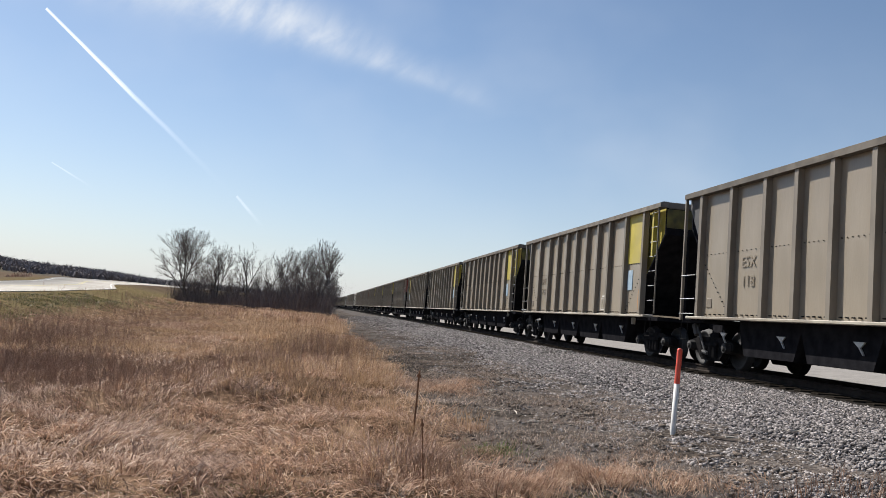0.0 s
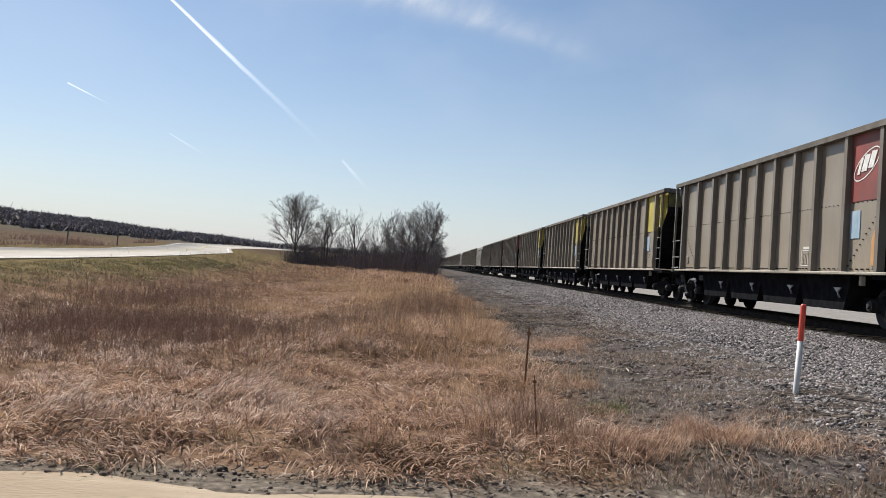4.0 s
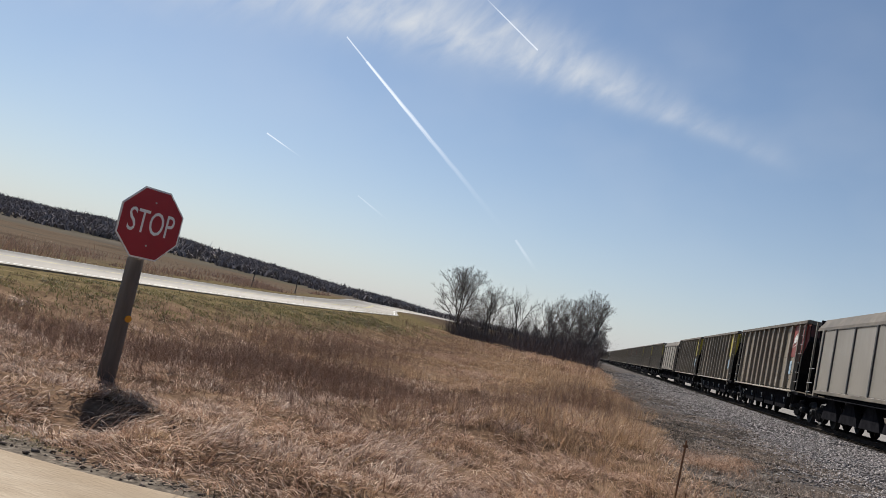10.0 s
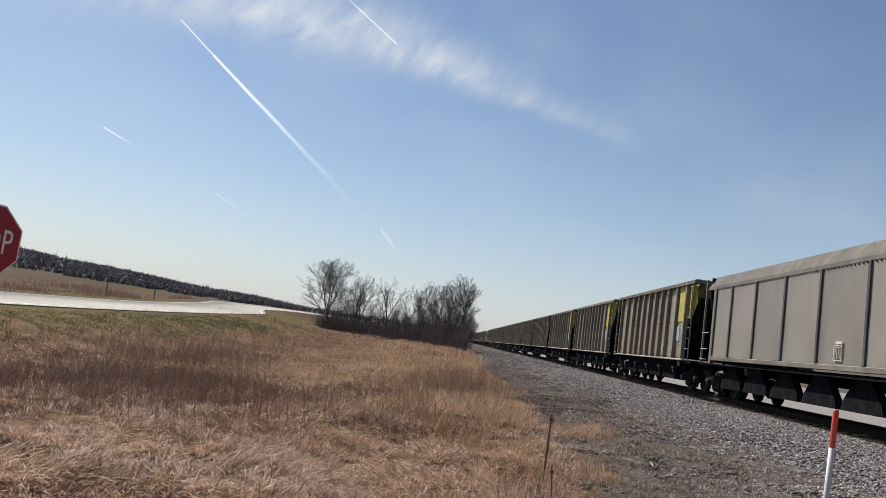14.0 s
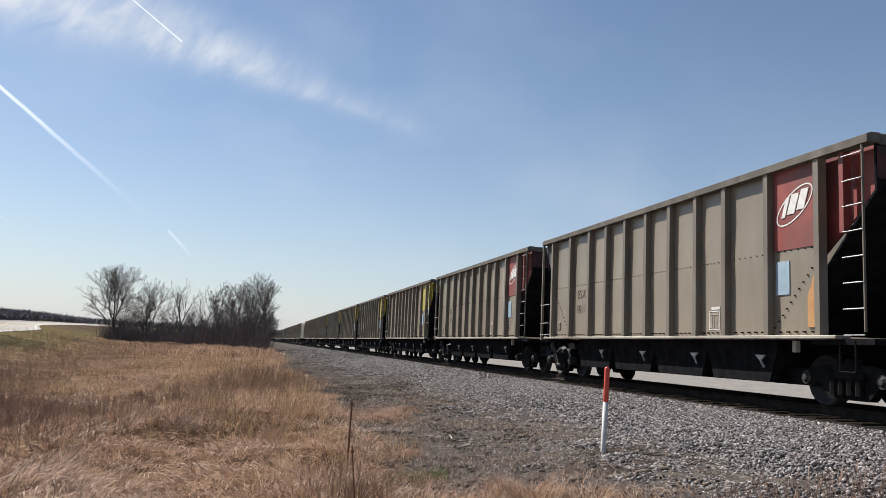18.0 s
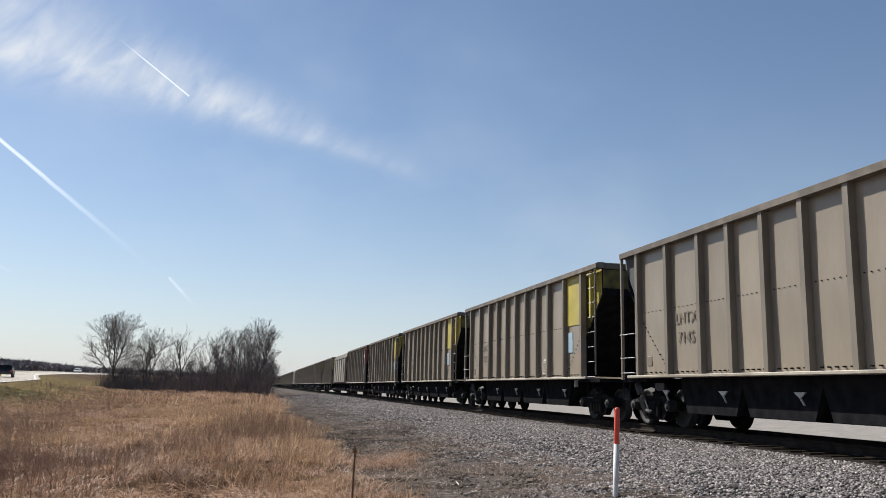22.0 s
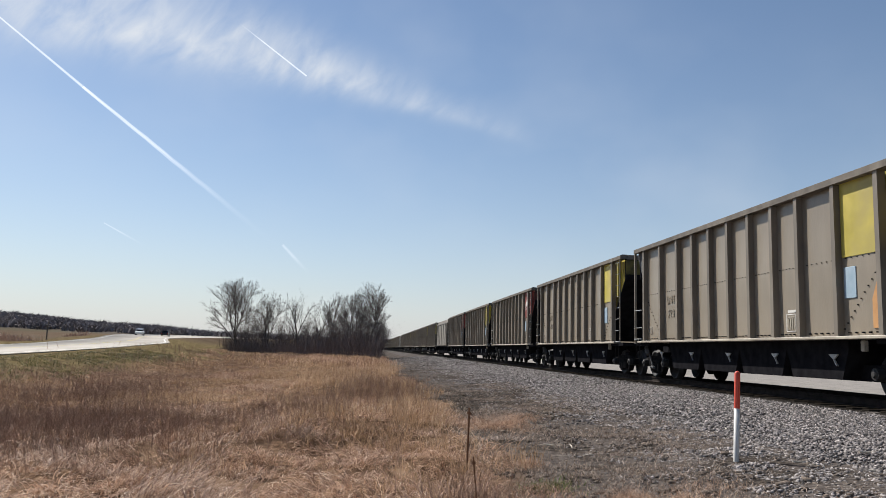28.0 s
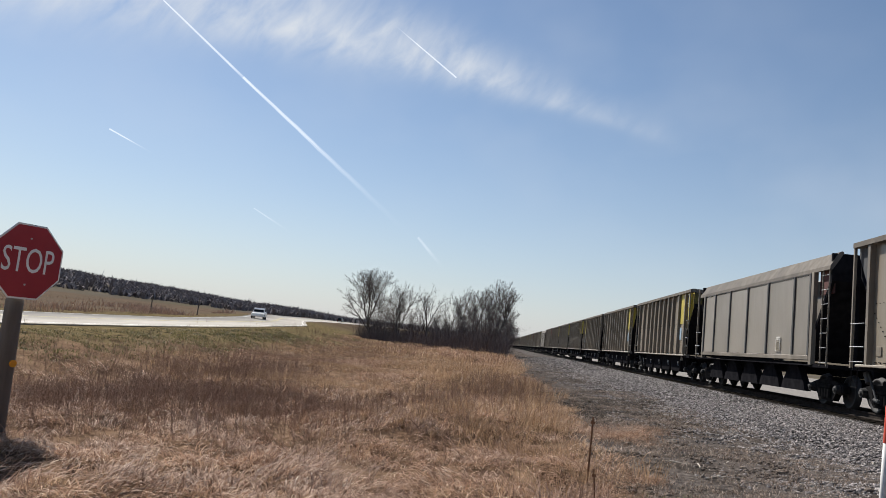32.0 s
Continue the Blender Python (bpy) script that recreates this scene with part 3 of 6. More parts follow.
lane = sheet("gravel_road", np.arange(-10.5, 9.01, 0.25), np.append(np.arange(-4.6, 5.0, 0.25), (5.2, 5.4, 5.55)),
             lambda x, y: ground_z(x, y) + 0.02 - 0.07 * step(y + (value_noise(x * 0.9, y * 0, 6) - 0.5) * 0.3, 5.15, 5.6) + (value_noise(x * 0.7, y * 5, 8) - 0.5) * 0.02 - 0.02 * step(-y, 4.3, 4.6), M["sand"])
tagged(lane, "pale tan unpaved gravel road with wheel tracks", "road", kind="structure")


def ribbon(name, ys, offset, half, lift, mat, thick=0.0):
    """A strip that follows the highway."""
    cx, cz = road_at(ys)
    tx, ty = np.gradient(cx), np.gradient(ys)
    n = np.hypot(tx, ty)
    nx, ny = ty / n, -tx / n
    rows = []
    for side in (-1, 1):
        o = offset + side * half
        rows.append(np.stack([cx + nx * o, ys + ny * o, cz + lift - banked(ys) * o], 1))
    verts = np.concatenate(rows)
    k = len(ys)
    i = np.arange(k - 1)
    tris = np.concatenate([np.stack([i, i + k, i + k + 1], 1), np.stack([i, i + k + 1, i + 1], 1)])
    if thick:
        low = verts - (0, 0, thick)
        base = len(verts)
        verts = np.concatenate([verts, low])
        for s, flip in ((0, 1), (k, 0)):
            a = i + s
            q = np.concatenate([np.stack([a, a + 1, a + 1 + base], 1), np.stack([a, a + 1 + base, a + base], 1)])
            tris = np.concatenate([tris, q[:, ::-1] if flip else q])
    return arrays_mesh(name, verts, tris, mat)


road_ys = np.concatenate([np.arange(-300, 0, 10.0), np.arange(0, 300, 2.5), np.arange(300, 1100, 12.0)])
highway = tagged(new("highway_road", ribbon("highway_road", road_ys, 0, ROAD_HALF, 0.03, M["concrete"], 0.12)), "pale two-lane highway on a low bank", "road", kind="structure")
for o in (-3.55, 3.55):
    part("edge_line", ribbon("edge_line", road_ys, o, 0.06, 0.036, M["white"]), None, highway)
for o in (-0.1, 0.1):
    part("centre_line", ribbon("centre_line", road_ys, o, 0.05, 0.036, M["yellow"]), None, highway)

TRACK_X, RAIL_Z = 10.89, -0.17
track = empty("railway_track", Matrix.Identity(4), "single railway track on grey stone ballast", "railway track", kind="structure")
bed_x = np.array([5.2, 5.7, 6.2, 6.7, 7.2, 7.7, 8.2, 8.6, 8.9, 9.2, 9.6, 10.2, 10.9, 11.6, 12.2, 12.6, 12.9, 13.4, 14, 14.8, 15.6])
bed = sheet("ballast_bed", bed_x, grown(-300, 2500, 2, 60, 0.5),
            lambda x, y: ground_z(x, y) + 0.05 * step(x, 5.2, 6.2) * (1 - step(x, 14.8, 15.6)) - 0.02 + (value_noise(x * 2.5, y * 2.5, 9) - 0.5) * 0.05, M["ballast"])
bed.parent = track
# a darker ballast strip under and beside the rails
dark_bed = sheet("soiled_ballast", np.array([9.15, 9.3, 9.6, 10.2, 10.9, 11.6, 12.2, 12.5, 12.65]), grown(-300, 2500, 2, 60, 0.6), lambda x, y: ground_z(x, y) + 0.05 - 0.06 * (1 - step(x, 9.15, 9.3)) - 0.06 * step(x, 12.5, 12.65) + (value_noise(x * 3, y * 3, 19) - 0.5) * 0.03, M["dark_bed"])
dark_bed.parent = track
rail_outline = [(-0.075, -0.17), (0.075, -0.17), (0.075, -0.155), (0.012, -0.13), (0.012, -0.045), (0.036, -0.035), (0.036, -0.004), (0.03, 0.0), (-0.03, 0.0), (-0.036, -0.004), (-0.036, -0.035), (-0.012, -0.045), (-0.012, -0.13), (-0.075, -0.155)]
for o in (-0.7525, 0.7525):
    part("rail", prism(bmesh.new(), rail_outline, "y", -300, 2500), M["rail"], track, m=pose(TRACK_X + o, 0, RAIL_Z), label="brown steel rail")
tie_mesh = finish("tie", box(bmesh.new(), -1.3, 1.3, -0.115, 0.115, -0.36, -0.17, 0.012), M["tie"])
for i in range(150):
    part("tie", tie_mesh, None, track, m=pose(TRACK_X + random.uniform(-0.03, 0.03), -12 + i * 0.535, RAIL_Z + random.uniform(-0.008, 0.004), 0, 0, random.uniform(-0.6, 0.6)))


# ---- trains of hopper wagons ----
BODY_END, NEAR_END, PITCH, SIDE = 7.15, 7.5, 16.15, -1.58
RIBS = [BODY_END - o for o in (0.85, 2.33, 3.75, 4.9, 6.05, 7.2, 8.35, 9.5, 10.6, 12.0, 13.4)]
FLOOR, TOP, SKIN = 1.06, 4.16, -1.43


def panel_mesh(width, seed, lo=FLOOR, hi=TOP, deep=-0.02, mat="body"):
    """A side sheet, dished a little between its ribs, with dents."""
    rnd = np.random.RandomState(seed)
    nu, nv = 7, 9
    verts, tris = [], []
    dent = [(rnd.rand() * width, lo + rnd.rand() * (hi - lo), rnd.uniform(0.15, 0.45), rnd.uniform(-0.028, 0.028)) for _ in range(4)]
    for j in range(nv):
        for i in range(nu):
            u, z = width * i / (nu - 1), lo + (hi - lo) * j / (nv - 1)
            x = deep * math.sin(math.pi * i / (nu - 1)) * math.sin(math.pi * j / (nv - 1))
            for du, dz, dr, dd in dent:
                x += dd * math.exp(-((u - du) ** 2 + (z - dz) ** 2) / dr ** 2) * math.sin(math.pi * i / (nu - 1))
            verts.append((x, u - width / 2, z))
    n = len(verts)
    verts += [(x + 0.03 if 0 < k % nu < nu - 1 else 0.02, u, z) for k, (x, u, z) in enumerate(verts)]
    for j in range(nv - 1):
        for i in range(nu - 1):
            a = j * nu + i
            tris += [(a, a + nu + 1, a + 1), (a, a + nu, a + nu + 1)]
            tris += [(a + n, a + 1 + n, a + nu + 1 + n), (a + n, a + nu + 1 + n, a + nu + n)]
    me = arrays_mesh("side_panel", np.array(verts), np.array(tris), M[mat])
    me.polygons.foreach_set("use_smooth", [True] * len(me.polygons))
    return me


def rib_mesh(width, depth, lo, hi, mat):
    w = width / 2
    bm = bmesh.new()
    out = [(-w * 1.08, 0.02), (-w, -depth), (w, -depth), (w * 1.08, 0.02)]
    a = [bm.verts.new((x, y, lo)) for y, x in out]
    b = [bm.verts.new((x, y, hi)) for y, x in out]
    for i in range(3):
        bm.faces.new((a[i], a[i + 1], b[i + 1], b[i]))
    bm.faces.new(a)
    bm.faces.new(b[::-1])
    bmesh.ops.recalc_face_normals(bm, faces=bm.faces)
    return finish("rib", bm, mat)


RIB = rib_mesh(0.13, 0.145, FLOOR, TOP, M["rib"])
PANELS = {}


def panel_for(width, seed, mat="body", lo=FLOOR, hi=TOP, deep=-0.02):
    key = (round(width, 2), seed % 4, mat, lo, hi)
    if key not in PANELS:
        PANELS[key] = panel_mesh(width, seed % 4 + int(width * 100), lo, hi, deep, mat)
    return PANELS[key]


def wheel_mesh():
    bm = bmesh.new()
    prof = [(0.50, -0.07), (0.50, -0.045), (0.465, -0.03), (0.455, 0.07), (0.40, 0.075), (0.37, 0.03), (0.16, 0.02), (0.14, 0.07), (0.08, 0.08)]
    k = 20
    rings = [[bm.verts.new((x, r * math.cos(2 * math.pi * i / k), r * math.sin(2 * math.pi * i / k))) for i in range(k)] for r, x in prof]
    for a, b in zip(rings, rings[1:]):
        for i in range(k):
            bm.faces.new((a[i], a[(i + 1) % k], b[(i + 1) % k], b[i]))
    bm.faces.new(rings[0][::-1])
    bm.faces.new(rings[-1])
    bmesh.ops.recalc_face_normals(bm, faces=bm.faces)
    return finish("wheel", bm, M["wheel"], True)


WHEEL = wheel_mesh()


def frame_mesh():
    bm = bmesh.new()
    prism(bm, [(-1.12, 0.62), (-1.12, 0.42), (-0.7, 0.40), (-0.45, 0.16), (0.45, 0.16), (0.7, 0.40), (1.12, 0.42), (1.12, 0.62), (0.55, 0.74), (-0.55, 0.74)], "x", -0.09, 0.09)
    for s in (-0.3, -0.1, 0.1, 0.3):
        tube(bm, (-0.12, s, 0.24), (-0.12, s, 0.5), 0.075, sides=8)
    box(bm, -0.16, 0.12, -0.42, 0.42, 0.5, 0.62, 0.02)
    return finish("side_frame", bm, M["truckframe"])


FRAME = frame_mesh()
CAP = finish("bearing_cap", tube(tube(bmesh.new(), (-0.2, 0, 0), (0.05, 0, 0), 0.12, 0.15, 10), (-0.24, 0, 0), (-0.2, 0, 0), 0.05, 0.09, 8), M["bearing"])
AXLE = finish("axle", tube(bmesh.new(), (-0.95, 0, 0), (0.95, 0, 0), 0.085, sides=8), M["wheel"])


def truck(parent, y):
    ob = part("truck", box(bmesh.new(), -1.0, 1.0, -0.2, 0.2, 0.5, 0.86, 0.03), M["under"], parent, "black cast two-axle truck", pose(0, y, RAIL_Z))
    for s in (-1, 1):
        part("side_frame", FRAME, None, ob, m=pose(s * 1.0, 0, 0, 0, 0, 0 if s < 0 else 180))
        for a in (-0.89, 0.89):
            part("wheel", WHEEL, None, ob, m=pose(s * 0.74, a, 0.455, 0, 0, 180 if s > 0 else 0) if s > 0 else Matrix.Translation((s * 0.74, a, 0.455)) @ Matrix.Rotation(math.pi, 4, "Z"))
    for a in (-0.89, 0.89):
        part("bearing_cap", CAP, None, ob, "near-black bearing cap", pose(-1.02, a, 0.5))
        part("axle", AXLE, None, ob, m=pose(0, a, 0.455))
    return ob


def coupler_mesh():
    bm = bmesh.new()
    box(bm, -0.09, 0.09, 7.2, 7.95, 0.8, 0.98, 0.02)
    box(bm, -0.16, 0.14, 7.85, 8.1, 0.76, 1.02, 0.05)
    tube(bm, (0.3, 7.4, 0.85), (0.25, 7.85, 0.45), 0.03)
    tube(bm, (0.25, 7.85, 0.45), (0.1, 8.05, 0.55), 0.03)
    return finish("coupler", bm, M["under"])


COUPLER = coupler_mesh()


def ladder_mesh(y0, y1, rungs, x=SIDE, lo=1.1, hi=4.1, inner=False):
    bm = bmesh.new()
    box(bm, x - 0.02, x + 0.02, y0 - 0.011, y0 + 0.011, lo, hi)
    if inner:
        box(bm, x - 0.02, x + 0.02, y1 - 0.011, y1 + 0.011, lo, hi)
    return finish("ladder", bm, M["rib"]), [finish("rung", tube(bmesh.new(), (x - 0.03, y0 - 0.01, z), (x - 0.03, y1, z), 0.0095, sides=6), M["iron"]) for z in rungs]


LADDER, RUNGS = ladder_mesh(-NEAR_END + 0.14, -NEAR_END + 0.58, [1.05 + 0.42 * i for i in range(8)])
SMOOTH_LADDER, SMOOTH_RUNGS = ladder_mesh(-7.32, -6.86, [1.05 + 0.42 * i for i in range(7)], -1.5, 0.95, 3.75, True)
END_STILE = finish("end_post", box(bmesh.new(), SIDE - 0.01, SIDE + 0.06, BODY_END - 0.06, BODY_END, 0.95, 4.12), M["rib"])
GRABS = [finish("grab_iron", tube(bmesh.new(), (SIDE - 0.03, 6.35, z), (SIDE - 0.03, BODY_END - 0.02, z), 0.012, sides=6), M["iron"]) for z in (1.12, 1.5, 2.1)]


def rivet_mesh(seams, z_mid=2.6):
    bm = bmesh.new()
    dot = lambda y, z, s=0.022: box(bm, SKIN - 0.036, SKIN + 0.01, y - s, y + s, z - s, z + s)
    for a, b in zip(RIBS, RIBS[1:]):
        for i in range(6):
            dot(a + (b - a) * (i + 1.2) / 7.6, z_mid, 0.009)
        for i in range(5):
            y = a + (b - a) * (i + 1.2) / 6.4
            box(bm, SKIN - 0.05, SKIN + 0.01, y - 0.025, y + 0.018, FLOOR + 0.05, FLOOR + 0.075)
    for end in (1, -1):
        y0 = RIBS[0] if end > 0 else RIBS[-1]
        for i in range(11):
            u = i / 10
            dot(y0 - end * (0.15 + 1.15 * u), 2.35 - 1.15 * u, 0.012)
    return finish("rivets", bm, M["under"])


RIVETS = rivet_mesh(RIBS)
def stencil_frame():
    bm = bmesh.new()
    for y0, y1, z0, z1 in ((-0.2, 0.2, 1.19, 1.205), (-0.2, 0.2, 1.565, 1.58), (-0.2, -0.185, 1.205, 1.565), (0.185, 0.2, 1.205, 1.565), (-0.2, 0.12, 1.61, 1.67)):
        box(bm, SKIN - 0.022, SKIN - 0.006, y0, y1, z0, z1)
    return finish("stencil_box", bm, M["white"])


STENCIL = stencil_frame()
STENCIL_BARS = [finish("stencil_bar", box(bmesh.new(), SKIN - 0.024, SKIN - 0.006, y0, y1, z0, z1), M["sill"]) for y0, y1, z0, z1 in
                ((-0.16, 0.16, 1.5, 1.525), (-0.16, -0.13, 1.23, 1.48), (-0.08, -0.05, 1.23, 1.48), (0.0, 0.03, 1.23, 1.48), (0.08, 0.11, 1.23, 1.48), (0.13, 0.16, 1.23, 1.48))]
PLACARD = finish("placard_holder", box(bmesh.new(), SKIN - 0.03, SKIN, -0.13, 0.13, 1.28, 1.52, 0.01), M["lettering"])


def chute_mesh(mat, x=1.25, bottom=0.2):
    bm = bmesh.new()
    prism(bm, [(-1.185, 1.0), (-1.185, 0.8), (-0.95, bottom), (0.95, bottom), (1.185, 0.8), (1.185, 1.0)], "x", -x, x)
    return finish("hopper_chute", bm, mat)


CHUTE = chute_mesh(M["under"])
GUSSET = finish("gusset", prism(bmesh.new(), [(-0.16, 0.7), (0.16, 0.7), (0.015, 0.6), (-0.1, 0.46), (-0.13, 0.46), (-0.03, 0.595)], "x", -1.3, -1.265), M["iron"])


def slope_side(end, corner):
    """The side of the end slope sheet: full height at the top, cut away below."""
    y0, y1, inset, low = (RIBS[0], BODY_END - 0.02, 0.0, 2.6) if end > 0 else (RIBS[-1] + 0.6, -NEAR_END + 0.06, 0.2, 2.15)
    return prism(bmesh.new(), [(y0, TOP), (y1, TOP), (y1, corner), (y0, low)], "x", SKIN - 0.01 + inset, SKIN + 0.02 + inset)


def end_sheet(end):
    bm = bmesh.new()
    y1, y0 = end * ((BODY_END if end > 0 else NEAR_END) - 0.05), end * 5.2
    pts = [(y1, TOP + 0.05), (y1, 3.35), (y0, 1.1), (y0 - end * 0.04, 1.1), (y1 - end * 0.04, 3.38), (y1 - end * 0.04, TOP + 0.05)]
    return prism(bm, pts, "x", SKIN + 0.03, -SKIN - 0.03)


END_SHEETS = {}


def end_parts(car, end, mat):
    key = (end, mat)
    if key not in END_SHEETS:
        END_SHEETS[key] = finish("end_sheet", end_sheet(end), M[mat])
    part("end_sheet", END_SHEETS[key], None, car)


def far_side_mesh():
    bm = bmesh.new()
    box(bm, -SKIN, -SKIN + 0.03, -6.3, 6.3, FLOOR, TOP)
    return finish("far_side", bm, M["rib"])


FARSIDE = far_side_mesh()
CHORD = finish("top_chord", prism(bmesh.new(), [(SIDE - 0.03, 4.12), (SIDE - 0.03, 4.25), (SIDE + 0.05, 4.285), (SKIN + 0.08, 4.285), (SKIN + 0.08, 4.12)], "y", -NEAR_END, BODY_END), M["chord"])
CHORD_FAR = finish("top_chord", box(bmesh.new(), -SKIN - 0.08, -SIDE + 0.03, -NEAR_END, BODY_END, 4.12, 4.285), M["chord"])
CHORD_END = finish("end_chord", box(bmesh.new(), SKIN + 0.081, -SKIN - 0.081, -0.06, 0.06, 4.1, 4.28, 0.02), M["chord"])
SILL = finish("side_sill", box(bmesh.new(), SIDE - 0.05, SIDE + 0.25, -6.75, 6.75, 0.99, 1.055, 0.012), M["sill"])
SILL_FAR = finish("side_sill", box(bmesh.new(), -SIDE - 0.25, -SIDE + 0.05, -6.75, 6.75, 0.99, 1.055), M["sill"])
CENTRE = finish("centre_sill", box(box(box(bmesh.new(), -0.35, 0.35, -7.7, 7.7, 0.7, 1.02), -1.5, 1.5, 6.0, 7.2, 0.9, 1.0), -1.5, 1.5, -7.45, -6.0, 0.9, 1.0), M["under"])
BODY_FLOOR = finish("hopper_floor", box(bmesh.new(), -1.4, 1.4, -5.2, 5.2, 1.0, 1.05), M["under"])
PLATFORM_GEAR = finish("brake_gear", tube(box(box(bmesh.new(), -1.1, -0.5, 6.35, 6.85, 1.02, 1.42, 0.03), 0.2, 0.9, 6.3, 6.6, 1.02, 1.3, 0.03), (-1.3, 6.5, 1.25), (-0.2, 6.5, 1.25), 0.12, sides=10), M["truckframe"])
BRAKE_LEVER = finish("brake_lever", tube(tube(tube(bmesh.new(), (-1.2, 7.0, 0.86), (-1.2, 6.86, 0.6), 0.1, 0.09, 8), (-1.22, 6.84, 0.82), (-1.2, 6.45, 0.22), 0.035, 0.03, 6), (-1.2, 6.55, 0.2), (-1.2, 6.3, 0.16), 0.05, 0.05, 6), M["slope"])
JACK_PAD = finish("jacking_pad", box(bmesh.new(), -1.42, -1.32, -0.055, 0.055, 0.76, 0.97, 0.012), M["sill"])
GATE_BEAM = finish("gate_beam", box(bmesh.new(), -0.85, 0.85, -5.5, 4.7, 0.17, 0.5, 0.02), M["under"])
END_STRIPS = {}
END_STEP = finish("end_step", tube(tube(tube(bmesh.new(), (-1.55, 6.75, 0.97), (-1.55, 6.75, 0.45), 0.014), (-1.55, 7.1, 0.97), (-1.55, 7.1, 0.45), 0.014), (-1.55, 6.75, 0.46), (-1.55, 7.1, 0.46), 0.016), M["truckframe"])
POST_MESHES = [finish("end_upright", box(bmesh.new(), x - 0.04, x + 0.04, 7.02, 7.1, 1.0, 4.1), M["under"]) for x in (-0.71, 0.71)]
MARK_TOP = {}


def patch(car, mat, y0, y1, z0, z1, name="paint_patch", lift=0.0, label=""):
    """A painted area on a side sheet: it follows the sheet with a film of its own."""
    key = (mat, round(y1 - y0, 2), round(z0, 2), round(z1, 2), round(lift, 3))
    if key not in MARK_TOP:
        MARK_TOP[key] = finish(name, box(bmesh.new(), SKIN - 0.032 - lift, SKIN + 0.01, -(y1 - y0) / 2, (y1 - y0) / 2, z0, z1, 0.004), M[mat])
    part(name, MARK_TOP[key], None, car, label, pose(0, (y0 + y1) / 2, 0))


def ellipse_mesh(ry, rz, width, mat):
    bm = bmesh.new()
    k = 28
    rows = []
    for s in (0.0, width):
        rows.append([bm.verts.new((0, (ry - s) * math.cos(2 * math.pi * i / k), (rz - s) * math.sin(2 * math.pi * i / k))) for i in range(k)])
    for i in range(k):
        bm.faces.new((rows[0][i], rows[0][(i + 1) % k], rows[1][(i + 1) % k], rows[1][i]))
    bmesh.ops.recalc_face_normals(bm, faces=bm.faces)
    return finish("emblem_ring", bm, M[mat])


RING = ellipse_mesh(0.56, 0.25, 0.028, "white")
GLYPHS = [finish("emblem_bar", prism(bmesh.new(), [(-w - 0.07, -0.18), (w - 0.07, -0.18), (w + 0.07, 0.18), (0.07 - w, 0.18)], "x", -0.006, 0.006), M["white"]) for w in (0.05, 0.1, 0.1)]


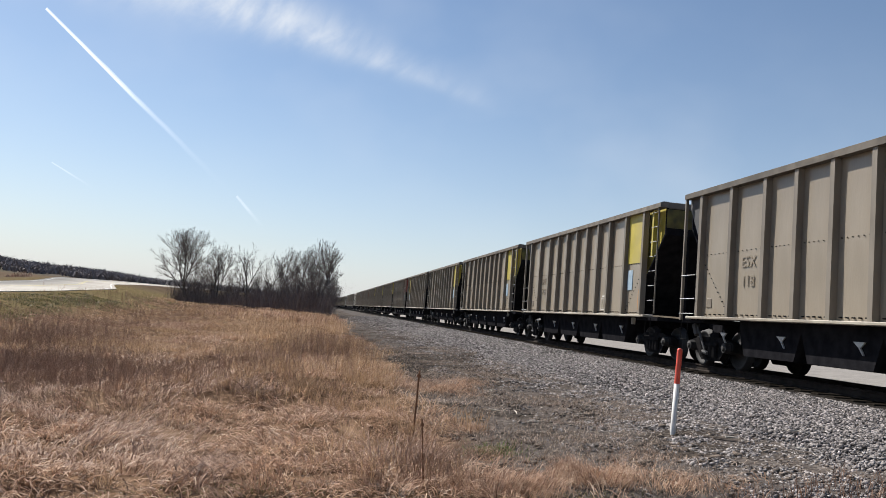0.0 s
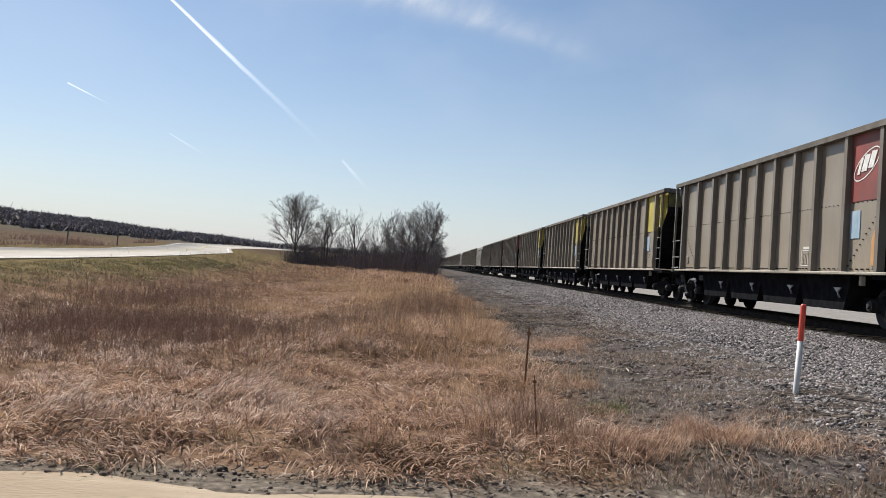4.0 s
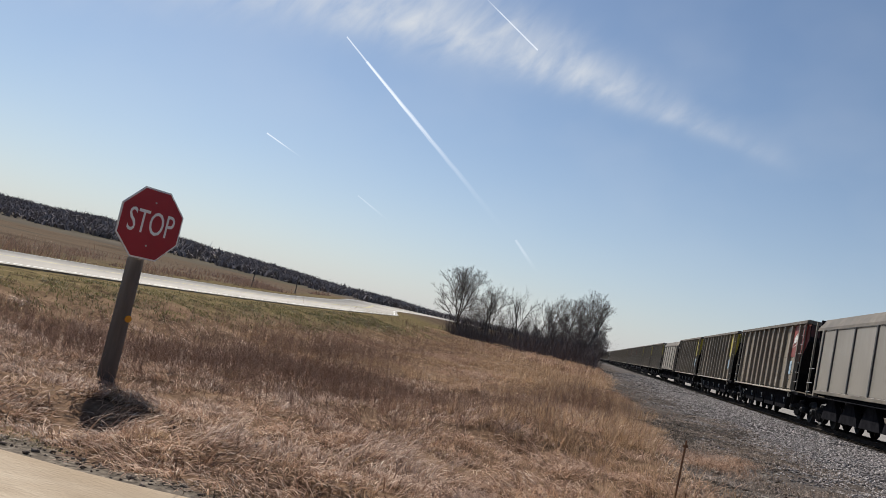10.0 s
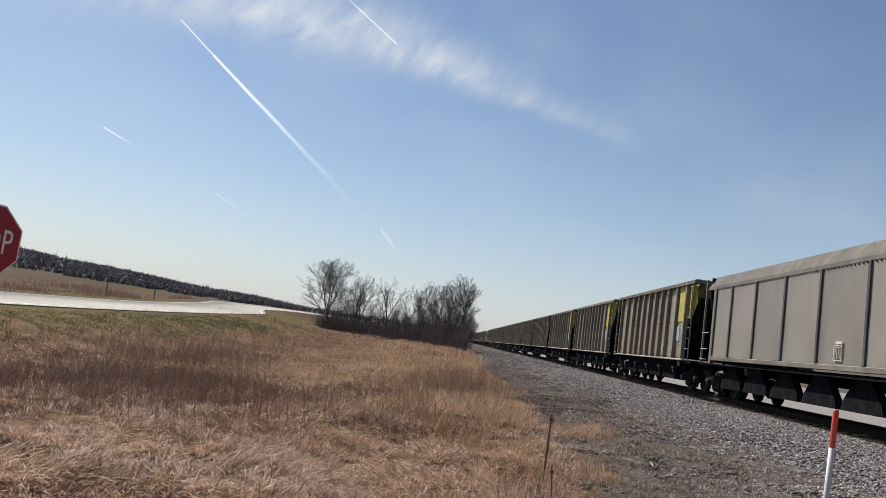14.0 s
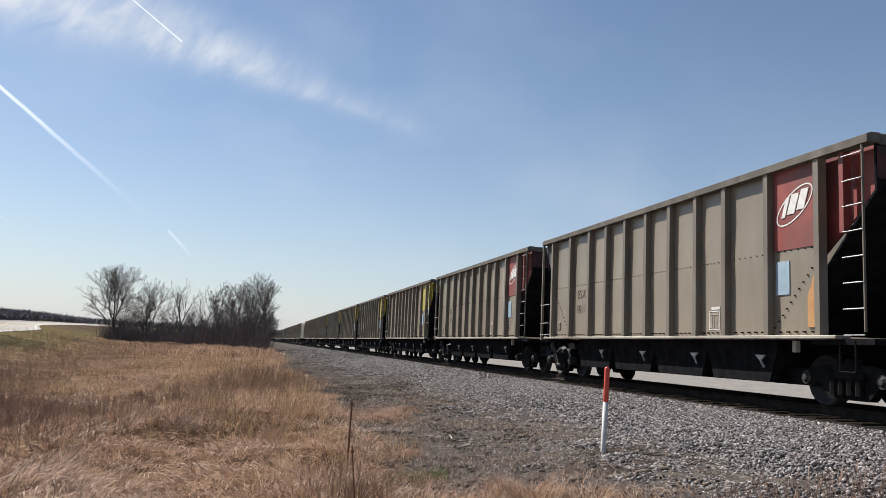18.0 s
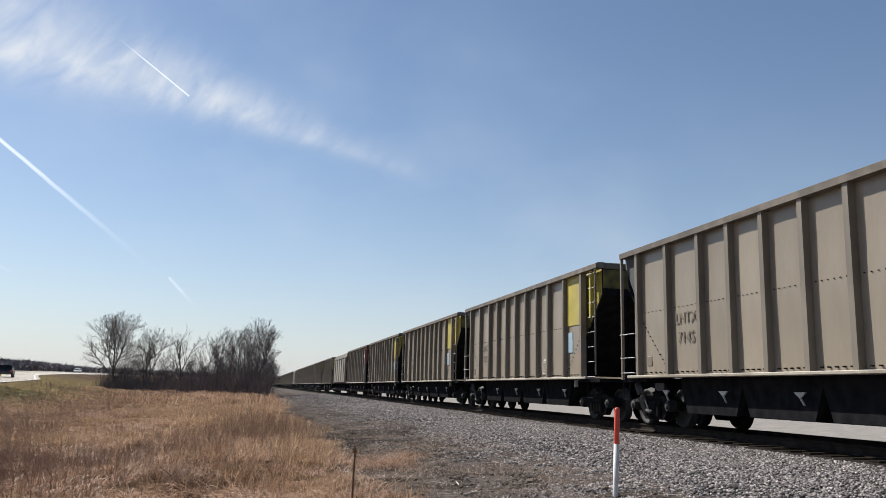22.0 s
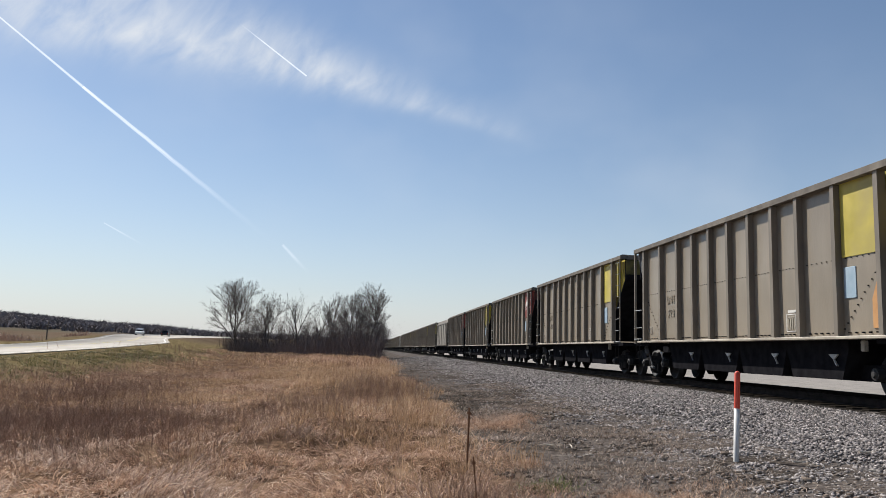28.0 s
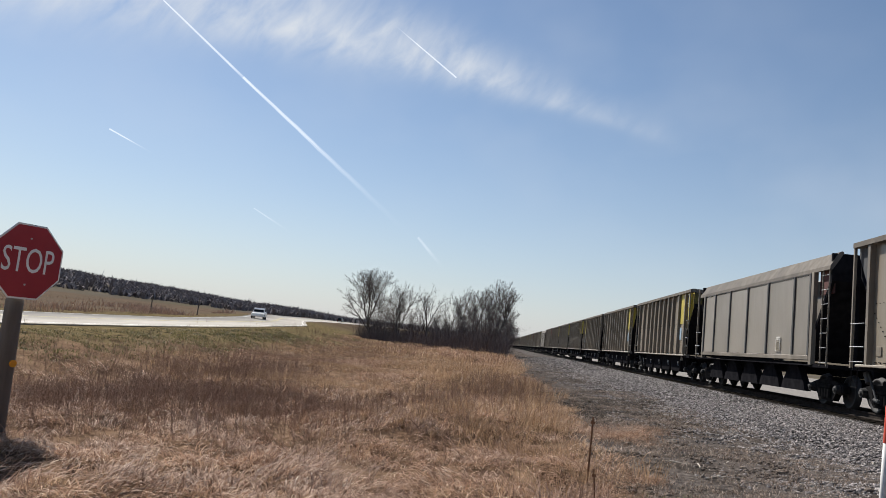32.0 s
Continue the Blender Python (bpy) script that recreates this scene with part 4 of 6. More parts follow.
def hopper_car(livery, detail=True, seed=0):
    """A ribbed open hopper car. Its far end lies towards +y of its own space."""
    paint = {"yellow": "faded yellow end panel", "yellow_rear": "faded yellow rear panel", "red": "faded red emblem panel", "plain": "unpainted end panels"}[livery]
    car = empty("hopper_car", Matrix.Identity(4), "tan ribbed coal hopper car with " + paint, "rail car", "coal train")
    colour = "red" if livery == "red" else "yellow"
    front, rear = (livery in ("yellow", "red")), livery == "yellow_rear"
    if not detail:
        part("side_panel", box(bmesh.new(), SKIN - 0.0, SKIN + 0.04, -6.25, 6.3, FLOOR, TOP), M["body"], car)
        bm = bmesh.new()
        for y in RIBS:
            box(bm, SIDE, SKIN + 0.01, y - 0.08, y + 0.08, FLOOR, TOP)
        part("ribs", bm, M["rib"], car)
    else:
        for i, (a, b) in enumerate(zip(RIBS, RIBS[1:])):
            part("side_panel", panel_for(a - b - 0.02, seed + i * 3), None, car, m=pose(SKIN, (a + b) / 2, 0))
        for y in RIBS:
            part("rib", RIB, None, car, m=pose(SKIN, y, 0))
        tagged(part("rivets", RIVETS, None, car, "rows of dark rivets"), kind="stuff")
        part("ladder", LADDER, None, car)
        for r in RUNGS:
            part("rung", r, None, car, "worn bright ladder rung")
        part("end_post", END_STILE, None, car)
        for g in GRABS:
            part("grab_iron", g, None, car, "worn bright grab iron")
        box_part = part("stencil_box", STENCIL, None, car, "white stencilled data panel", pose(0, (RIBS[7] + RIBS[8]) / 2 - 0.05, 0))
        for bar in STENCIL_BARS:
            part("stencil_bar", bar, None, box_part)
        part("placard_holder", PLACARD, None, car, m=pose(0, RIBS[0] - 0.45, 0))
        for o in (-4.27, -1.88, 0.56, 3.0, 5.4):
            part("gusset", GUSSET, None, car, "pale triangular gusset", pose(0, o, 0))
        part("brake_gear", PLATFORM_GEAR, None, car)
        part("brake_lever", BRAKE_LEVER, None, car, "pale worn brake lever")
        part("jacking_pad", JACK_PAD, None, car, "small pale jacking pad", pose(0, -5.44, 0))
        part("end_step", END_STEP, None, car, "worn end step")
        part("end_step", END_STEP, None, car, "worn end step", pose(0, 0, 0, 0, 0, 0) @ Matrix.Diagonal((1, -1, 1, 1)))
        for s in (1, -1):
            [part("end_upright", me, None, car, m=pose(0, 0 if s > 0 else -0.36, 0, 0, 0, 0 if s > 0 else 180)) for me in POST_MESHES]
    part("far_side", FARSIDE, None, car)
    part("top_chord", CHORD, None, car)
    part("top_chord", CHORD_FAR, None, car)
    part("side_sill", SILL, None, car, "pale scuffed side sill")
    part("side_sill", SILL_FAR, None, car)
    part("centre_sill", CENTRE, None, car)
    part("hopper_floor", BODY_FLOOR, None, car)
    for s in (1, -1):
        part("end_chord", CHORD_END, None, car, m=pose(0, BODY_END - 0.06 if s > 0 else -NEAR_END + 0.06, 0))
        part("coupler", COUPLER, None, car, m=pose(0, 0, 0, 0, 0, 0 if s > 0 else 180))
        painted = (s < 0 and front) or (s > 0 and rear)
        part("slope_side", slope_side(s, 3.9 if s > 0 else 3.5), M[colour if painted else "slope"], car, "painted end slope sheet" if painted else "dark grey end slope sheet")
        end_parts(car, s, "under")
        if painted:
            part("painted_end", box(bmesh.new(), SKIN + 0.05, -SKIN - 0.05, s * ((BODY_END if s > 0 else NEAR_END) - 0.049), s * ((BODY_END if s > 0 else NEAR_END) - 0.03), 3.55, 4.08), M["sooty" + colour], car, "sooty painted strip across the top of the end")
    part("gate_beam", GATE_BEAM, None, car)
    strip = (colour if front else "rib")
    if strip not in END_STRIPS:
        END_STRIPS[strip] = finish("end_strip", box(bmesh.new(), SKIN - 0.06, SKIN + 0.1, -6.82, -6.71, 2.75, TOP, 0.006), M[strip])
    part("end_strip", END_STRIPS[strip], None, car, "narrow upright strip beside the ladder")
    for y in (-3.55, -1.18, 1.18, 3.55):
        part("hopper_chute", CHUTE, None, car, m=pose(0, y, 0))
    for y in (-6.38, 6.38):
        truck(car, y)
    if front or rear:
        a, b = (RIBS[9], RIBS[10]) if front else (RIBS[0], RIBS[1])
        lo, hi = min(a, b) + 0.1, max(a, b) - 0.1
        patch(car, colour, lo, hi, 2.62, TOP - 0.02)
        patch(car, "blue", (lo + hi) / 2 + 0.16, hi - 0.05, 1.8, 2.42, "blue_square", label="worn pale blue square")
        part("orange_wedge", prism(bmesh.new(), [(lo + 0.02, 1.2), (lo + 0.02, 2.3), (lo + 0.28, 1.75), (lo + 0.28, 1.2)], "x", SKIN - 0.03, SKIN), M["rustorange"], car, "rusty orange wedge of paint")
        if livery == "red":
            part("emblem_ring", RING, None, car, "white oval emblem", Matrix.Translation((SKIN - 0.04, (lo + hi) / 2, 3.42)) @ Matrix.Rotation(radians(-30), 4, "X"))
            for i in range(3):
                part("emblem_bar", GLYPHS[i], None, car, "white emblem bar", Matrix.Translation((SKIN - 0.04, (lo + hi) / 2 + (0.24, 0.03, -0.23)[i], 3.4 + 0.05 * i)) @ Matrix.Diagonal((1, -1, 1, 1)))
    return car


def smooth_car():
    """A grey smooth-sided hopper car with five riveted sheets and saw-tooth hoppers."""
    car = empty("smooth_hopper_car", Matrix.Identity(4), "dull tan smooth-sided coal hopper car with seamed panels", "rail car", "coal train")
    skin, seams = -1.52, [6.05, 4.4, 2.2, -0.05, -2.3, -4.75, -6.05]
    for i, (a, b) in enumerate(zip(seams, seams[1:])):
        part("side_panel", panel_for(a - b - 0.02, i, "greybody", 1.25, 3.72, 0.01), None, car, m=pose(skin, (a + b) / 2, 0))
    seam = finish("seam_bar", box(bmesh.new(), skin - 0.045, skin + 0.02, -0.06, 0.06, 1.25, 3.72, 0.01), M["slope"])
    for y in seams:
        part("seam_bar", seam, None, car, m=pose(0, y, 0))
    dots = bmesh.new()
    for i in range(60):
        y = -6 + i * 0.2
        box(dots, skin - 0.03, skin + 0.01, y - 0.015, y + 0.015, 3.66, 3.69)
    tagged(part("rivets", dots, M["under"], car, "rows of dark rivets"), kind="stuff")
    part("top_sheet", prism(bmesh.new(), [(skin - 0.02, 3.72), (skin, 3.84), (-1.3, 4.22), (-1.2, 4.27), (-1.15, 4.22), (skin + 0.06, 3.72)], "y", -7.38, 7.0), M["chord"], car, "inward sloping dull brown top sheet")
    part("top_sheet", prism(bmesh.new(), [(-skin, 3.72), (1.3, 4.2), (1.2, 4.26), (1.15, 4.2), (-skin - 0.06, 3.72)], "y", -7.38, 7.0), M["greybody"], car)
    part("far_side", box(bmesh.new(), -skin - 0.03, -skin, -6.1, 6.1, 1.03, 3.72), M["greybody"], car)
    part("side_sill", box(bmesh.new(), skin - 0.03, skin + 0.15, -6.1, 6.1, 1.1, 1.24, 0.012), M["rib"], car)
    part("sill_lip", box(bmesh.new(), skin - 0.05, skin + 0.1, -6.3, 6.3, 0.93, 0.975, 0.01), M["under"], car)
    part("centre_sill", CENTRE, None, car)
    part("hopper_floor", BODY_FLOOR, None, car)
    for i in range(5):
        part("hopper_chute", prism(bmesh.new(), [(-1.0, 0.17), (1.0, 0.17), (0.88, 0.42), (0.34, 0.95), (-0.34, 0.95), (-0.88, 0.42)], "x", -1.3, -1.1), M["under"], car, "dark hopper outlet", pose(0, -4.3 + i * 2.2, 0))
    for s in (1, -1):
        far = 7.0 if s > 0 else 7.35
        part("coupler", COUPLER, None, car, m=pose(0, 0, 0, 0, 0, 0 if s > 0 else 180))
        part("corner_post", box(bmesh.new(), skin - 0.03, skin + 0.1, s * 6.12, s * 6.3, 0.95, 3.75), M["rib"], car)
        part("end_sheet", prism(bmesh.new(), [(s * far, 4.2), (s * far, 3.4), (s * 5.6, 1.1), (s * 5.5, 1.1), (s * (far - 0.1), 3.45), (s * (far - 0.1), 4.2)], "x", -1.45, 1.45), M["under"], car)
        [part("end_upright", me, None, car, m=pose(0, 0 if s > 0 else -0.25, 0, 0, 0, 0 if s > 0 else 180)) for me in POST_MESHES]
    part("painted_end", box(bmesh.new(), skin + 0.16, skin + 0.19, -7.3, -6.3, 3.05, 3.9), M["sootyred"], car, "dark red paint remnant")
    part("ladder", SMOOTH_LADDER, None, car)
    for r in SMOOTH_RUNGS:
        part("rung", r, None, car, "worn bright ladder rung")
    part("end_post", END_STILE, None, car)
    for g in GRABS:
        part("grab_iron", g, None, car, "worn bright grab iron")
    box_part = part("stencil_box", STENCIL, None, car, "white stencilled data panel", pose(-0.11, -3.5, 0.15))
    for bar in STENCIL_BARS:
        part("stencil_bar", bar, None, box_part)
    for y in (-6.38, 6.38):
        truck(car, y)
    return car


YELLOW = {-2, -1, 0, 1, 2, 5, 6, 7, 13, 14, 16, 17, 18, 21, 22, 23, 24, 25, 26, 29, 30, 31, 33, 36, 37, 39, 40, 41, 44, 47, 48, 51, 53, 56}
RED = {4, 8, 9, 10, 12, 19, 20, 27, 32, 34, 42, 46, 50, 55}
SMOOTH = {11, 15, 28, 35, 43, 52}
REAR = {3, 38, 45}
NUMBERS = {-1: ("ESX", "118"), 0: ("LNTX", "7188"), 17: ("LNTX", "72"), 18: ("LNTX", "7217"), 21: ("LNTX", "7154"), 22: ("LNTX", "7130"), 23: ("LNTX", "7145"), 24: ("LNTX", "7201"),
           25: ("LNTX", "7129"), 26: ("LNTX", "7185"), 31: ("LNTX", "7100"), 1: ("LNTX", ""), 2: ("", "211"), 30: ("LNT", "719"), 19: ("ESX", "1041"), 20: ("ESX", "366"), 27: ("ESX", ""), 32: ("ESX", "459")}
models, cars = {}, {}
for n in range(-2, 84):
    livery = "smooth" if n in SMOOTH else "red" if n in RED else "yellow_rear" if n in REAR else "yellow" if n in YELLOW else "plain"
    key = (livery, n < 42)
    if livery == "smooth":
        key = (livery, True)
    if key not in models:
        models[key] = smooth_car() if livery == "smooth" else hopper_car(livery, n < 42, n)
        cars[n] = models[key]
    else:
        cars[n] = copy_thing(models[key], Matrix.Identity(4))
for n, (mark, number) in NUMBERS.items():
    shade = M["lettering"] if mark == "LNTX" else M["faint"]
    turn = Matrix(((0, 0, -1, 0), (-1, 0, 0, 0), (0, 1, 0, 0), (0, 0, 0, 1)))
    for words, z in ((mark, 2.32), (number, 1.88)):
        if words:
            part("lettering", text_mesh("lettering", words, 0.36, 0.004, shade), None, cars[n], "faded dark stencilled letters", Matrix.Translation((SKIN - 0.034, (RIBS[1] + RIBS[2]) / 2, z)) @ turn)


# ---- stop sign, marker post, stakes ----
def stop_sign():
    base = Vector((-5.81, 9.3, float(ground_z(-5.81, 9.3)) - 0.05))
    thing = empty("stop_sign", Matrix.Translation(base) @ pose(0, 0, 0, 0, 0, SIGN_TURN), "red octagonal stop sign on a weathered round wooden post", "road sign")
    up = EYE + 0.45 - base.z
    bm = bmesh.new()
    k, rows = 14, []
    for z, r in ((0, 0.115), (0.4, 0.11), (1.0, 0.105), (1.62, 0.1), (1.66, 0.085)):
        rows.append([bm.verts.new((r * math.cos(2 * math.pi * i / k) * (1 + 0.04 * math.sin(i * 3 + z)), r * math.sin(2 * math.pi * i / k), z)) for i in range(k)])
    for a, b in zip(rows, rows[1:]):
        for i in range(k):
            bm.faces.new((a[i], a[(i + 1) % k], b[(i + 1) % k], b[i]))
    bm.faces.new(rows[-1])
    part("post", bm, M["post_wood"], thing, "grey weathered round timber post", smooth=True)

    def octagon(r, y0, y1, mat, name, label=""):
        pts = [(r / math.cos(math.pi / 8) * math.cos(math.pi / 8 + math.pi / 4 * i), r / math.cos(math.pi / 8) * math.sin(math.pi / 8 + math.pi / 4 * i)) for i in range(8)]
        return part(name, prism(bmesh.new(), pts, "y", y0, y1), mat, thing, label, pose(0, -0.12, up))
    octagon(SIGN_R, -0.004, 0.004, M["signback"], "sign_plate", "aluminium sign plate")
    octagon(SIGN_R - 0.003, -0.008, -0.004, M["signwhite"], "white_border")
    octagon(SIGN_R - 0.022, -0.012, -0.008, M["signred"], "red_face", "dark red sign face")
    words = text_mesh("letters", "STOP", 0.43, 0.002, M["signwhite"])
    part("letters", words, None, thing, "white sign lettering", Matrix.Translation((0, -0.136, up)) @ Matrix.Rotation(radians(90), 4, "X") @ Matrix.Diagonal((0.66, 1.0, 1, 1)))
    part("reflector", tube(bmesh.new(), (0.03, -0.118, 0.86), (0.03, -0.1, 0.86), 0.045, sides=12), M["amber"], thing, "round amber reflector")
    for z in (-0.28, 0.28):
        part("bolt", tube(bmesh.new(), (0, -0.142, up + z), (0, -0.13, up + z), 0.012, sides=6), M["iron"], thing)


SIGN_TURN, SIGN_R = 65.0, 0.455
stop_sign()


def marker_post():
    x, y = 4.5, 9.54
    z = float(ground_z(x, y)) - 0.03
    thing = empty("marker_post", pose(x, y, z, 0, 2.0, 0), "white marker post with a red top, set in the track bank", "marker post")
    k = 12

    def sleeve(name, z0, z1, mat, cap=False, label=""):
        bm = bmesh.new()
        prof = [(0.034, z0), (0.034, z1)] + ([(0.029, z1 + 0.02), (0.012, z1 + 0.032)] if cap else [])
        rows = [[bm.verts.new((r * math.cos(2 * math.pi * i / k), r * math.sin(2 * math.pi * i / k), h)) for i in range(k)] for r, h in prof]
        for a, b in zip(rows, rows[1:]):
            for i in range(k):
                bm.faces.new((a[i], a[(i + 1) % k], b[(i + 1) % k], b[i]))
        bm.faces.new(rows[-1])
        part(name, bm, mat, thing, label, smooth=True)
    sleeve("white_tube", 0, 0.68, M["markwhite"], label="white plastic tube")
    sleeve("red_top", 0.68, 1.1, M["markred"], True, "red plastic top")


marker_post()


def stake(x, y, height, r, lean, mat, label):
    z = float(ground_z(x, y)) - 0.05
    bm = bmesh.new()
    tube(bm, (0, 0, 0), (0, 0, height), r, r * 0.9, 6)
    box(bm, -r * 2.2, r * 2.2, -r * 0.5, r * 0.5, height * 0.9, height * 0.94)
    ob = new("stake", finish("stake", bm, mat))
    ob.matrix_world = pose(x, y, z, lean, lean, 0)
    tagged(ob, label, "stake")


stake(1.21, 9.5, 0.82, 0.012, 1, M["rust"], "thin rusty steel stake in dry grass")
stake(0.95, 6.6, 0.62, 0.007, -5, M["rust"], "bent thin dry stalk beside the gravel road")


def fence_post(x, y, height, label):
    z = float(ground_z(x, y)) - 0.1
    bm = tube(bmesh.new(), (0, 0, 0), (0, 0, height), 0.075, 0.065, 7)
    tube(bm, (0, 0, height), (0, 0, height + 0.02), 0.065, 0.03, 7)
    ob = new("fence_post", finish("fence_post", bm, M["post_wood"]))
    ob.matrix_world = pose(x, y, z, 0, 1.5, 0)
    tagged(ob, label, "post", "posts beyond the highway")


fence_post(-34.6, 90, 2.1, "weathered wooden post beyond the highway")
fence_post(-37.5, 84, 1.7, "short wooden post beyond the highway")


# ---- trees ----
def tubes_mesh(name, segments, mat):
    """A mesh of tapered tubes: thick pieces with six sides, twigs with three."""
    vs, ts, base = [], [], 0
    for sides in (3, 6):
        seg = [s for s in segments if (6 if s[2] > 0.03 else 3) == sides]
        if not seg:
            continue
        a, b = np.array([s[0] for s in seg]), np.array([s[1] for s in seg])
        ra, rb = np.array([s[2] for s in seg]), np.array([s[3] for s in seg])
        d = b - a
        d /= np.linalg.norm(d, axis=1)[:, None] + 1e-9
        u = np.cross(d, np.where(np.abs(d[:, 2:]) > 0.9, (1.0, 0, 0), (0, 0, 1.0)))
        u /= np.linalg.norm(u, axis=1)[:, None] + 1e-9
        w = np.cross(d, u)
        ring = [2 * math.pi * i / sides for i in range(sides)]
        block = np.stack([p + (u * math.cos(t) + w * math.sin(t)) * r[:, None] for p, r in ((a, ra), (b, rb)) for t in ring], 1)
        k = np.arange(len(seg)) * 2 * sides + base
        for i in range(sides):
            j = (i + 1) % sides
            ts += [np.stack([k + i, k + j, k + sides + j], 1), np.stack([k + i, k + sides + j, k + sides + i], 1)]
        vs.append(block.reshape(-1, 3))
        base += len(seg) * 2 * sides
    return arrays_mesh(name, np.concatenate(vs), np.concatenate(ts), mat)


def bare_tree(x, y, height, wide, seed, stems=1, lean=0.0, fork=0.3, dense=1.0, label="bare winter tree in the grove beside the track"):
    """A leafless tree: a short trunk forks into rising limbs, and these into branches, boughs and twigs."""
    rnd = np.random.RandomState(seed)
    wood, twigs = [], []
    spread = wide / height

    def turned(d, angle, roll):
        u = np.cross(d, (0.0, 0.0, 1.0) if abs(d[2]) < 0.95 else (1.0, 0.0, 0.0))
        u /= np.linalg.norm(u)
        w = np.cross(d, u)
        v = d * math.cos(angle) + (u * math.cos(roll) + w * math.sin(roll)) * math.sin(angle)
        return v / np.linalg.norm(v)

    middle, radii = np.array((lean * height * 0.6, 0.0, height * (0.5 + fork * 0.35))), np.array((wide / 2, wide / 2, height * (0.5 - fork * 0.35)))

    def to_rim(p, d):
        """How far it is from p along d to the rounded outline of the crown."""
        q, e = (p - middle) / radii, d / radii
        a, b, c = e @ e, q @ e, q @ q - 1
        return max(height * 0.12, (-b + math.sqrt(max(b * b - a * c, 0.0))) / a)

    def run(p, d, length, r0, r1, pieces, wander, rise):
        """One bending branch; gives its stations, ways and radii."""
        out = []
        for k in range(pieces):
            d = d + rnd.randn(3) * wander + (0, 0, rise)
            d /= np.linalg.norm(d)
            q = p + d * length / pieces
            a, b = r0 + (r1 - r0) * k / pieces, r0 + (r1 - r0) * (k + 1) / pieces
            (wood if a > 0.04 else twigs).append((tuple(p), tuple(q), a, b))
            out.append((q, d, b))
            p = q
        return out

    def sprays(stations, reach, r, count, level):
        """Side shoots along the outer part of a branch, shorter towards its tip."""
        last = len(stations) - 1
        for k in range(count):
            u = 0.2 + 0.8 * (k + rnd.rand()) / count
            q, d, rr = stations[min(last, int(u * (last + 1)))]
            way = turned(d, rnd.uniform(0.35, 0.8) + 0.12 * (level == 2), rnd.rand() * 2 * math.pi)
            long = reach * (1.15 - 0.5 * u) * rnd.uniform(0.65, 1.25)
            long = min(long, to_rim(q, way) * rnd.uniform(0.85, 1.05) + 0.1 * reach)
            thick = min(r, rr * 0.8)
            if level == 0:
                run(q, way, long, 0.007, 0.004, 2, 0.06, 0.04)
            else:
                more = run(q, way, long, thick, thick * 0.35, 4, 0.075, 0.05)
                sprays(more, long * (0.42 if level > 1 else 0.5), thick * 0.5, int((8 if level > 1 else 6) * dense + 0.5), level - 1)

    for stem in range(stems):
        side = rnd.rand() * 2 * math.pi
        tilt = 0.0 if stems == 1 else rnd.uniform(0.12, 0.3)
        d = np.array((math.cos(side) * tilt + lean, math.sin(side) * tilt, 1.0))
        d /= np.linalg.norm(d)
        girth = height * 0.021 / stems ** 0.4
        trunk = run(np.array((math.cos(side), math.sin(side), 0.0)) * 0.2 * (stems > 1), d, height * fork, girth * 1.15, girth * 0.85, 5, 0.05, 0.02)
        foot, way, r = trunk[-1]
        limbs = max(3, int(round((7 if stems == 1 else 4) * min(1.25, 0.55 + 0.6 * spread))))
        for k in range(limbs):
            roll = side + (k + rnd.uniform(-0.25, 0.25)) * 2 * math.pi / limbs
            out = (0.35 + 0.75 * (k % 3) / 2 + rnd.uniform(-0.1, 0.1)) * min(1.15, spread * 1.15) if k else 0.08
            start = trunk[-1 - (k % 3)][0] if k else foot
            aim = turned(way, out, roll)
            limb = run(start, aim, to_rim(start, aim) * rnd.uniform(0.84, 0.96), r * (0.8 if k == 0 else rnd.uniform(0.45, 0.66)), 0.018, 9, 0.075, 0.03)
            sprays(limb, height * 0.4, 0.05, int(9 * dense + 0.5), 2)
    z = float(ground_z(x, y)) - 0.2
    thing = empty("tree", pose(x, y, z), label, "tree", "grove of bare trees")
    part("trunk", tubes_mesh("trunk", wood, M["bark"]), None, thing)
    part("crown", tubes_mesh("crown", twigs, M["twig"]), None, thing, "leafless crown of fine twigs")
    return thing


def at_angle(degrees, distance):
    return distance * math.sin(radians(degrees)), distance * math.cos(radians(degrees))


GROVE = [(-9.1, 114, 9.6, 8.0, 1, 1, 0.0, 0.26, 1.35), (-6.9, 115, 8.2, 4.2, 2, 2, 0.1, 0.3, 1.0), (-7.25, 117, 7.0, 3.4, 12, 1, -0.1, 0.3, 0.9), (-4.96, 113, 8.1, 3.2, 3, 1, 0.0, 0.34, 0.75), (-3.4, 114, 7.5, 3.4, 4, 2, -0.03, 0.3, 0.9),
         (-2.55, 112, 7.8, 3.4, 5, 1, 0.03, 0.3, 1.0), (-1.5, 110, 8.6, 3.6, 6, 2, 0.0, 0.26, 1.15), (-0.85, 108, 8.5, 3.2, 9, 2, -0.04, 0.26, 1.15), (-0.1, 106, 9.2, 5.0, 7, 1, 0.03, 0.3, 1.3), (0.45, 104, 5.6, 2.6, 8, 2, 0.18, 0.25, 1.0),
         (0.7, 100, 4.2, 2.4, 10, 2, 0.16, 0.2, 0.9), (-8.2, 119, 4.8, 3.4, 11, 3, 0.0, 0.12, 0.8), (-5.8, 118, 5.0, 3.2, 13, 3, 0.0, 0.12, 0.8), (-1.9, 105, 5.4, 3.2, 14, 3, 0.0, 0.12, 0.9), (-0.3, 102, 5.0, 3.0, 15, 3, 0.0, 0.12, 0.9), (-4.2, 112, 4.6, 3.0, 16, 3, 0.0, 0.12, 0.8)]
for deg, dist, *form in GROVE:
    bare_tree(*at_angle(deg, dist), *form)


